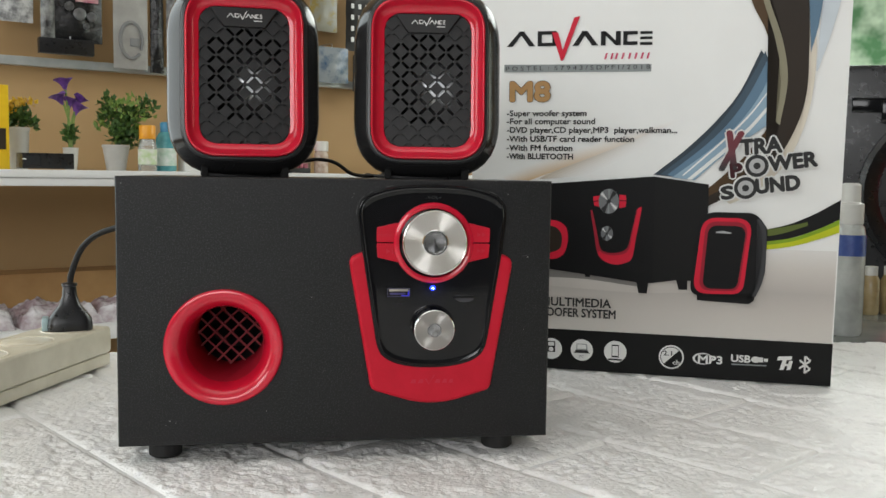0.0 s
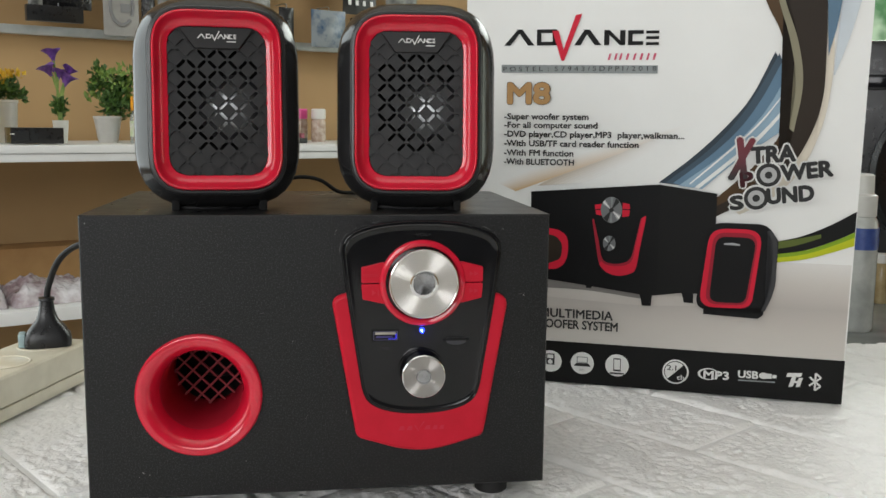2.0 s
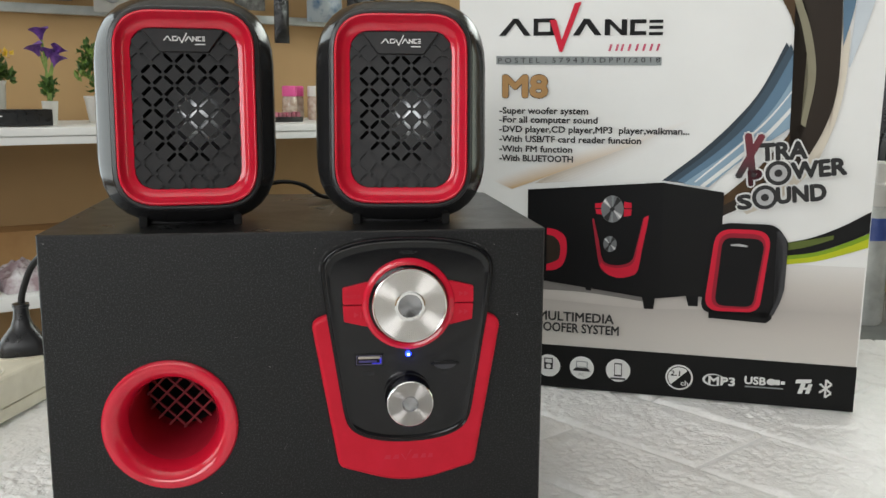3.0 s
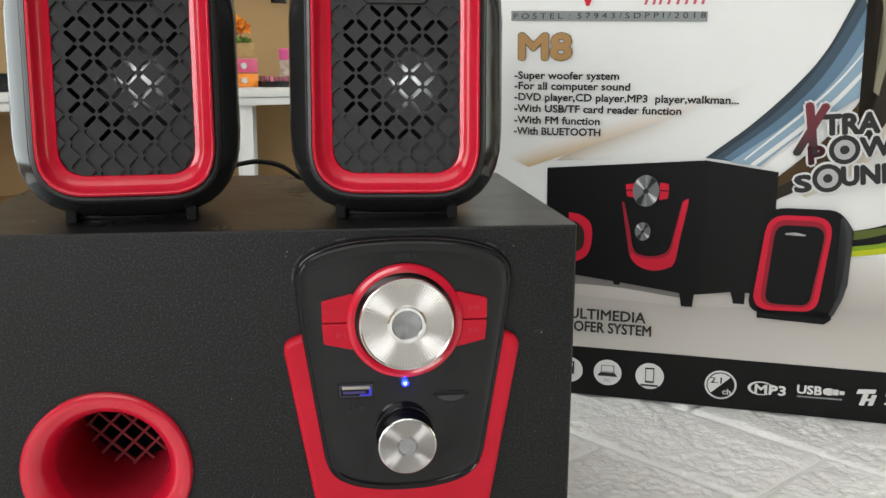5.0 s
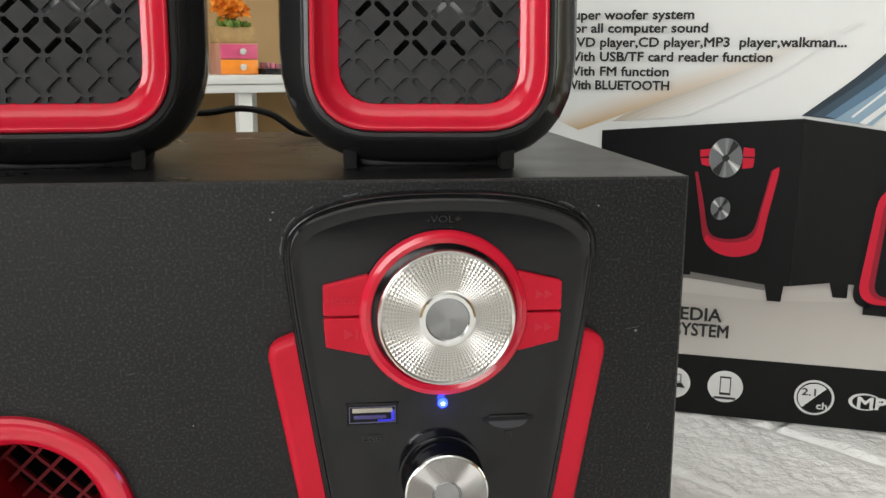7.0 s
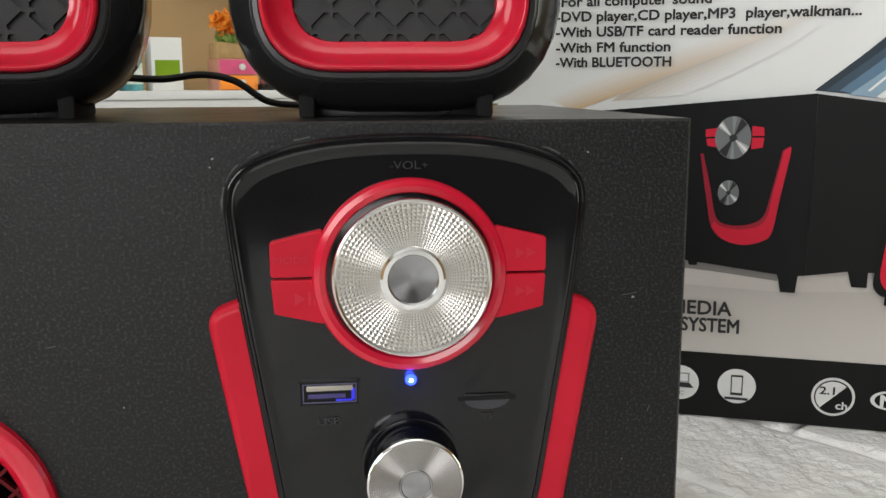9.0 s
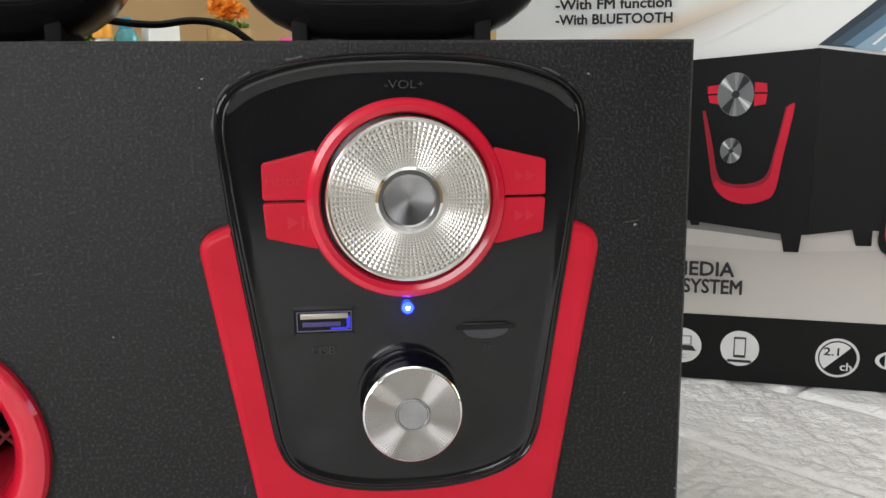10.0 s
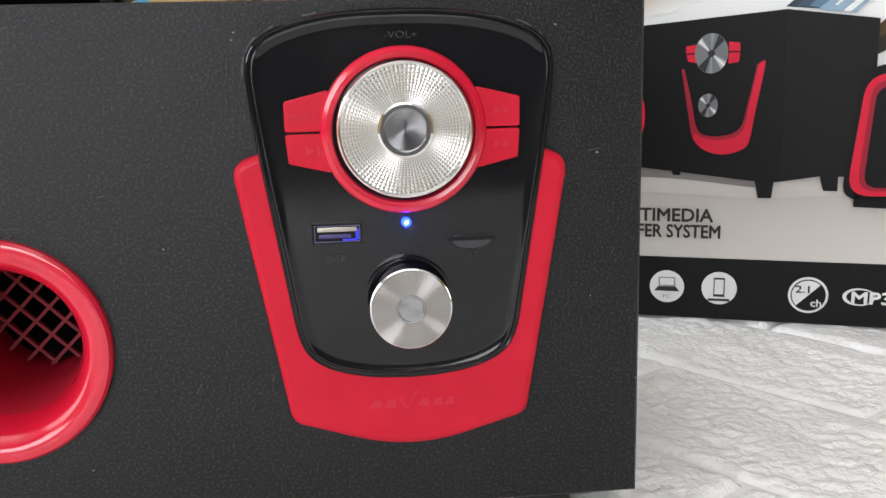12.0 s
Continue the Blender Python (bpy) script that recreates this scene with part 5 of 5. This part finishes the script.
for z, name, col, lab in ((0.0145, "orange_drawer", (0.85, 0.26, 0.03), "orange plastic drawer"), (0.0440, "pink_drawer", (0.62, 0.09, 0.20), "pink plastic drawer")):
    d = part("drawer", blocks(((0, -0.0315, z), (0.075, 0.006, 0.027), 0.002)), vary(material(name, col, 0.3), 40, col, tuple(min(1, c * 1.15) for c in col)), organiser, lab)
    part("knob", lathe([(0.006, -0.036), (0.0065, -0.040), (0.004, -0.042), (0, -0.042)], 20, centre=(0.005, 0, z)), CERAMIC, d, "white knob")
grass_box = thing("planter_box", on_shelf(0.490, 0.15, 0.2270), "brown box planter with grass and orange flowers", "planter")
part("box_body", blocks(((0, 0, 0.015), (0.074, 0.05, 0.030), 0.001)), vary(material("kraft_box", (0.40, 0.25, 0.10), 0.7), 60, (0.36, 0.22, 0.09), (0.45, 0.29, 0.12)), grass_box, "brown kraft box")
part("grass", leaves(420, (0, -0.004, 0.032), (0.036, 0.026, 0.006), 0.012, 31, up=1.2), LEAF_LIGHT, grass_box, "green artificial grass")
part("blossom", leaves(420, (-0.004, 0, 0.056), (0.034, 0.024, 0.018), 0.016, 33), ORANGE, grass_box, "orange flowers")
packet = thing("snack_packet", on_shelf(0.575, 0.13), "dark tray with small pink packets on the shelf", "tray")
FOIL = vary(material("pink_foil", (0.35, 0.08, 0.12), 0.3), 70, (0.10, 0.05, 0.05), (0.55, 0.16, 0.22))
part("tray", blocks(((0, 0, 0.006), (0.085, 0.06, 0.012), 0.002)), SATIN_BLACK, packet, "black tray")
rng = random.Random(8)
for k in range(7):
    part("packet", blocks(((-0.033 + 0.011 * k, -0.012 + 0.006 * rng.random(), 0.0155), (0.009, 0.03, 0.010 + 0.006 * rng.random()), 0.002)), FOIL, packet, "pink and brown packet")
for s, off, col, lab in ((0.660, 0.26, (0.75, 0.10, 0.32), "clear jar with a pink lid"), (0.692, 0.29, (0.75, 0.10, 0.32), "clear jar with a pink lid"), (0.722, 0.25, (0.72, 0.70, 0.66), "clear jar with a white lid")):
    j = thing("lidded_jar", on_shelf(s, off), lab + " on the shelf", "jar", "jars on the shelf")
    part("jar_body", lathe([(0, 0), (0.016, 0), (0.018, 0.004), (0.018, 0.048), (0.0155, 0.056)], 24, axis="Z"), vary(material("filled_jar", (0.50, 0.38, 0.30), 0.15), 70, (0.38, 0.26, 0.20), (0.60, 0.50, 0.42)), j, "jar with small goods in it")
    part("lid", lathe([(0.0175, 0.056), (0.018, 0.058), (0.018, 0.078), (0.016, 0.081), (0, 0.081)], 24, axis="Z"), material("jar_lid", col, 0.35), j, lab.split(" with a ")[1])

# wrapped goods on the lower board
FILM = vary(material("wrapping_film", (0.62, 0.58, 0.58), 0.15), 14, (0.30, 0.22, 0.24), (0.70, 0.68, 0.70), 0.4, 0.6)
relief(FILM, 60, 0.8, 0.006)
for k in range(7):
    r = random.Random(50 + k)
    p = thing("wrapped_packet", SHELF @ Matrix.Translation((-0.42 + 0.155 * k, 0.10 + 0.02 * r.random(), -0.140)) @ Matrix.Rotation(radians(r.uniform(-8, 8)), 4, "Z"), "goods wrapped in crinkled clear film on the lower board", "packet", "wrapped packets")
    bm = bmesh.new()
    nx, ny = 34, 22
    top = [[None] * (ny + 1) for _ in range(nx + 1)]
    for i in range(nx + 1):
        for j in range(ny + 1):
            u, v = i / nx * 2 - 1, j / ny * 2 - 1
            h = max(0.0, (1 - u ** 10) * (1 - v ** 6)) * (0.034 + 0.014 * noise.noise(Vector((u * 2.2 + k * 7, v * 2.2, 0.3))) + 0.010 * noise.noise(Vector((u * 7 + k * 5, v * 5, 1.3))))
            top[i][j] = bm.verts.new((u * 0.082, v * 0.08, max(0.001, h)))
    for i in range(nx):
        for j in range(ny):
            bm.faces.new((top[i][j], top[i + 1][j], top[i + 1][j + 1], top[i][j + 1]))
    base_ring = [top[i][0] for i in range(nx + 1)] + [top[nx][j] for j in range(1, ny + 1)] + [top[i][ny] for i in range(nx - 1, -1, -1)] + [top[0][j] for j in range(ny - 1, 0, -1)]
    bm.faces.new(base_ring)
    part("film", bm, FILM, p)
carton_thing("brown_carton", SHELF @ Matrix.Translation((0.05, 0.30, -0.14)), (0.9, 0.10, 0.085), vary(material("brown_card", (0.40, 0.22, 0.08), 0.7), 8, (0.36, 0.19, 0.07), (0.46, 0.27, 0.11)), "long brown cardboard box on the lower board", "carton")

# goods hung over the shelf
rail = part("display_rail", blocks(((0.45, 0.425, 0.411), (2.4, 0.022, 0.020), 0.002)), vary(material("grey_metal", (0.42, 0.44, 0.43), 0.4, 0.3), 20, (0.38, 0.40, 0.39), (0.47, 0.49, 0.48)), m=SHELF)
tagged(rail, "grey metal display rail along the wall", "rail")
BAG = vary(material("glossy_bag", (0.03, 0.03, 0.033), 0.2), 24, (0.008, 0.008, 0.009), (0.10, 0.10, 0.105), 0.55, 0.8)
relief(BAG, 40, 0.7, 0.008)
SILVER_BAG = vary(material("silver_bag", (0.26, 0.26, 0.26), 0.25), 30, (0.03, 0.03, 0.03), (0.26, 0.26, 0.25))
relief(SILVER_BAG, 45, 0.7, 0.006)
BLUE_BAG = vary(material("blue_white_bag", (0.4, 0.5, 0.6), 0.25), 16, (0.26, 0.29, 0.31), (0.04, 0.09, 0.17), 0.45, 0.6)


def hung(name, s, z0, z1, w, mat, label, thick=0.016, off=0.395, seed=0):
    ob = thing(name, SHELF @ Matrix.Translation((s, off, z0)), label, "packet", "hanging goods")
    bm = bmesh.new()
    h, nx, nz = z1 - z0, 10, 14
    sides = []
    for sgn in (-1, 1):
        grid = []
        for i in range(nx + 1):
            col = []
            for k in range(nz + 1):
                u, v = i / nx * 2 - 1, k / nz * 2 - 1
                bulge = (1 - u * u) * (1 - v ** 4) * thick / 2 * (1 + 0.6 * noise.noise(Vector((u * 2 + seed, v * 3, seed * 1.7 + sgn))))
                col.append(bm.verts.new((u * w / 2 * (1 + 0.03 * noise.noise(Vector((v * 3, seed, 0)))), sgn * (bulge + 0.0008), (v + 1) / 2 * h)))
            grid.append(col)
        sides.append(grid)
        for i in range(nx):
            for k in range(nz):
                bm.faces.new((grid[i][k], grid[i + 1][k], grid[i + 1][k + 1], grid[i][k + 1]))
    a, b = sides
    for k in range(nz):
        for i in (0, nx):
            bm.faces.new((a[i][k], a[i][k + 1], b[i][k + 1], b[i][k]))
    for i in range(nx):
        for k in (0, nz):
            bm.faces.new((a[i][k], a[i + 1][k], b[i + 1][k], b[i][k]))
    part("wrapping", bm, mat, ob)
    part("hook", tube([(0, 0.0, h - 0.004), (0, 0.0, h + 0.008), (0, 0.030, h + 0.010), (0, 0.0648, h + 0.010)], 0.0016, sides=6, steps=4), TIN, ob, "wire hook")
    return ob


black_bag = hung("hanging_bag", 0.160, 0.458, 0.66, 0.125, BAG, "glossy black bag with a pink label and grey goods", 0.03, 0.385, 1)
part("label", blocks(((0.026, -0.0165, 0.098), (0.050, 0.002, 0.018), 0.0008)), vary(material("pink_label", (0.50, 0.20, 0.25), 0.35), 40, (0.42, 0.10, 0.16), (0.62, 0.45, 0.46)), black_bag, "pink and white label")
for gx, gz, gr in ((0.010, 0.062, 0.014), (0.036, 0.058, 0.011), (0.024, 0.036, 0.007), (-0.012, 0.078, 0.010)):
    part("packed_item", lathe([(gr, -0.012), (gr, -0.018), (gr * 0.8, -0.0195), (0, -0.020)], 20, centre=(gx, 0, gz)), vary(material("grey_goods", (0.08, 0.08, 0.082), 0.3), 60, (0.04, 0.04, 0.042), (0.16, 0.16, 0.16)), black_bag, "grey item under the film")
dark_box = thing("hanging_carton", SHELF @ Matrix.Translation((0.140, 0.372, 0.428)), "flat black carton hung below a bag", "carton", "hanging goods")
part("box_body", blocks(((0, 0, 0.016), (0.118, 0.022, 0.034), 0.001)), SATIN_BLACK, dark_box)
part("hook", tube([(0.01, 0.008, 0.030), (0.01, 0.010, 0.044), (0.01, 0.050, 0.046), (0.01, 0.0878, 0.046)], 0.0016, sides=6, steps=4), TIN, dark_box, "wire hook")
hung("hanging_bag", 0.102, 0.446, 0.64, 0.030, SILVER_BAG, "crinkled silver bag hung on the wall", 0.02, 0.375, 2)
hung("hanging_bag", 0.036, 0.492, 0.66, 0.078, vary(material("white_bag", (0.46, 0.46, 0.46), 0.3), 25, (0.16, 0.16, 0.165), (0.60, 0.60, 0.60), 0.40, 0.55), "white bag hung on the wall", 0.02, 0.39, 3)
ear = hung("hanging_carton", 0.288, 0.407, 0.60, 0.080, vary(material("grey_card", (0.36, 0.35, 0.33), 0.4), 20, (0.31, 0.30, 0.28), (0.40, 0.39, 0.37)), "white blister card with a grey cord picture", 0.010, 0.385, 4)
bm = bmesh.new()
ring_pts = [(0.026 * math.cos(a), -0.0075, 0.066 + 0.042 * math.sin(a)) for a in [radians(-30 + 345 * k / 12) for k in range(13)]]
tube(ring_pts, 0.0040, bm, 6, 4)
block(bm, (0.008, -0.0075, 0.062), (0.022, 0.004, 0.020), 0.002)
part("printed_cord", bm, material("grey_print", (0.22, 0.22, 0.22), 0.4), ear, "grey cord and plug")
hung("hanging_bag", 0.352, 0.402, 0.62, 0.032, BAG, "narrow dark bag hung on the wall", 0.02, 0.39, 5)
hung("hanging_bag", 0.405, 0.440, 0.64, 0.060, SILVER_BAG, "pale wrapped packet hung on the wall", 0.02, 0.39, 6)
hung("hanging_bag", 0.50, 0.45, 0.66, 0.08, BAG, "glossy black bag hung on the wall", 0.02, 0.39, 7)
hung("hanging_bag", 0.62, 0.43, 0.64, 0.08, SILVER_BAG, "crinkled silver bag hung on the wall", 0.02, 0.39, 8)
hung("hanging_bag", 0.690, 0.352, 0.50, 0.040, BAG, "black pouch hung on the wall", 0.02, 0.36, 9)
hung("hanging_bag", 0.822, 0.410, 0.505, 0.100, BLUE_BAG, "blue and white packet hung over the rail", 0.02, 0.385, 10)
hung("hanging_bag", 0.800, 0.545, 0.66, 0.080, vary(material("yellow_white_bag", (0.65, 0.6, 0.4), 0.3), 25, (0.26, 0.25, 0.20), (0.27, 0.20, 0.05), 0.5, 0.6), "pale yellow packet hung on the wall", 0.012, 0.39, 11)
dark_card = hung("hanging_card", 0.915, 0.500, 0.68, 0.100, material("black_card", (0.015, 0.015, 0.016), 0.35), "black card with rows of white dots", 0.010, 0.385, 12)
bm = bmesh.new()
for i in range(4):
    for k in range(5):
        block(bm, (-0.033 + 0.022 * i, -0.0068, 0.030 + 0.030 * k), (0.009, 0.002, 0.013), 0.0008)
part("white_dots", bm, WHITE_PRINT, dark_card, "white printed dots")
hung("hanging_bag", 0.930, 0.392, 0.490, 0.085, BAG, "dark packet hung over the rail", 0.02, 0.385, 13)
hung("hanging_bag", 1.05, 0.42, 0.64, 0.10, SILVER_BAG, "crinkled silver bag hung on the wall", 0.02, 0.39, 14)

# ---- beyond the carton ----
COUNTER = vary(material("grey_counter", (0.16, 0.17, 0.16), 0.2), 10, (0.13, 0.14, 0.135), (0.20, 0.21, 0.20))
counter = thing("display_counter", pose(0.75, 0.79, 0), "grey glass-topped display counter behind the table", "counter")
part("counter_top", blocks(((0, 0, -0.018), (1.1, 0.85, 0.014), 0.002)), COUNTER, counter, "grey glass top")
part("counter_body", blocks(((0, 0, -0.3875), (1.06, 0.76, 0.725), 0.002)), material("counter_side", (0.22, 0.20, 0.17), 0.5), counter, "grey-brown body")
spray = thing("spray_bottle", pose(0.598, 0.45, -0.011), "clear spray bottle with white cap and blue label", "bottle")
part("bottle_body", lathe([(0, 0), (0.0165, 0), (0.0185, 0.004), (0.0185, 0.112), (0.0165, 0.124), (0.0115, 0.131)], 36, axis="Z"), vary(material("cloudy_plastic", (0.40, 0.41, 0.39), 0.12), 30, (0.34, 0.35, 0.33), (0.48, 0.49, 0.47)), spray, "cloudy clear plastic")
part("label_sleeve", lathe([(0.0188, 0.092), (0.0188, 0.116)], 36, axis="Z"), vary(material("blue_label", (0.02, 0.05, 0.22), 0.35), 60, (0.02, 0.045, 0.20), (0.05, 0.09, 0.28)), spray, "dark blue label band")
part("cap", lathe([(0.0145, 0.128), (0.0150, 0.130), (0.0150, 0.151), (0.0110, 0.153), (0.0105, 0.173), (0.008, 0.175), (0, 0.175)], 28, axis="Z"), CERAMIC, spray, "white cap")
loud = thing("loudspeaker", pose(0.945, 0.84, -0.011, 0, 0, -20), "large black loudspeaker with a red cone", "loudspeaker")
part("cabinet", blocks(((0, 0, 0.185), (0.34, 0.26, 0.33), 0.012, 3)), SATIN_BLACK, loud, "black cabinet", m=Matrix.Translation((0, 0, 0.0)))
part("woofer_ring", lathe([(0.125, -0.130), (0.125, -0.138), (0.118, -0.142), (0.105, -0.138), (0.098, -0.132), (0.080, -0.122), (0.060, -0.126)], 56, centre=(0.015, 0, 0.160)), SATIN_BLACK, loud, "black woofer rim")
part("cone", lathe([(0.078, -0.130), (0.074, -0.136), (0.040, -0.144), (0, -0.147)], 40, centre=(0.015, 0, 0.160)), RED, loud, "red dust cap")
part("vent", blocks(((-0.095, -0.131, 0.290), (0.055, 0.004, 0.022), 0.002), ((-0.075, -0.134, 0.280), (0.012, 0.006, 0.034), 0.002)), GLOSS_BLACK, loud, "glossy vents")
part("skirt", blocks(((0, 0, 0.010), (0.33, 0.25, 0.02), 0.002)), SATIN_BLACK, loud)
AMBER = vary(material("amber_plastic", (0.32, 0.24, 0.12), 0.25), 30, (0.26, 0.19, 0.09), (0.42, 0.33, 0.18))
for k in range(4):
    b = thing("amber_bottle", pose(0.665 + 0.030 * k, 0.60, -0.011), "amber bottle with a pale cap on the counter", "bottle", "amber bottles")
    part("bottle_body", lathe([(0, 0), (0.011, 0), (0.0125, 0.003), (0.0125, 0.046), (0.008, 0.054)], 24, axis="Z"), AMBER, b)
    part("cap", lathe([(0.009, 0.052), (0.0092, 0.064), (0, 0.065)], 20, axis="Z"), CERAMIC, b, "pale cap")

# a window with greenery outside
GREENERY = bpy.data.materials.new("garden_glow")
GREENERY.use_nodes = True
vary(GREENERY, 5, (0.05, 0.16, 0.06), (0.75, 0.90, 0.70), 0.38, 0.66)
gn = GREENERY.node_tree
gb = gn.nodes["Principled BSDF"]
gn.links.new(gn.nodes["Color Ramp"].outputs["Color"], gb.inputs["Emission Color"])
gb.inputs["Emission Strength"].default_value = 0.55
backdrop = part("backdrop", blocks(((0, 0, 0), (1.6, 0.02, 1.0))), GREENERY, smooth=False, m=pose(1.75, 1.75, 0.75, 0, 0, -32))
tagged(backdrop, "blurred green garden in daylight outside the window", "", "", "structure")
win = thing("window_1", pose(1.73, 1.72, 0.0, 0, 0, -32), "window with grey frame looking out on greenery", "", "", "structure")
FRAME = material("grey_window_frame", (0.30, 0.32, 0.31), 0.4)
for cx, cz, w, h in ((-0.79, 0.75, 0.05, 1.0), (0.79, 0.75, 0.05, 1.0), (0.0, 0.75, 0.04, 1.0), (0, 1.26, 1.63, 0.05), (0, 0.24, 1.63, 0.05)):
    part("window_frame", blocks(((cx, -0.04, cz), (w, 0.05, h), 0.003)), FRAME, win)

lay_bricks()
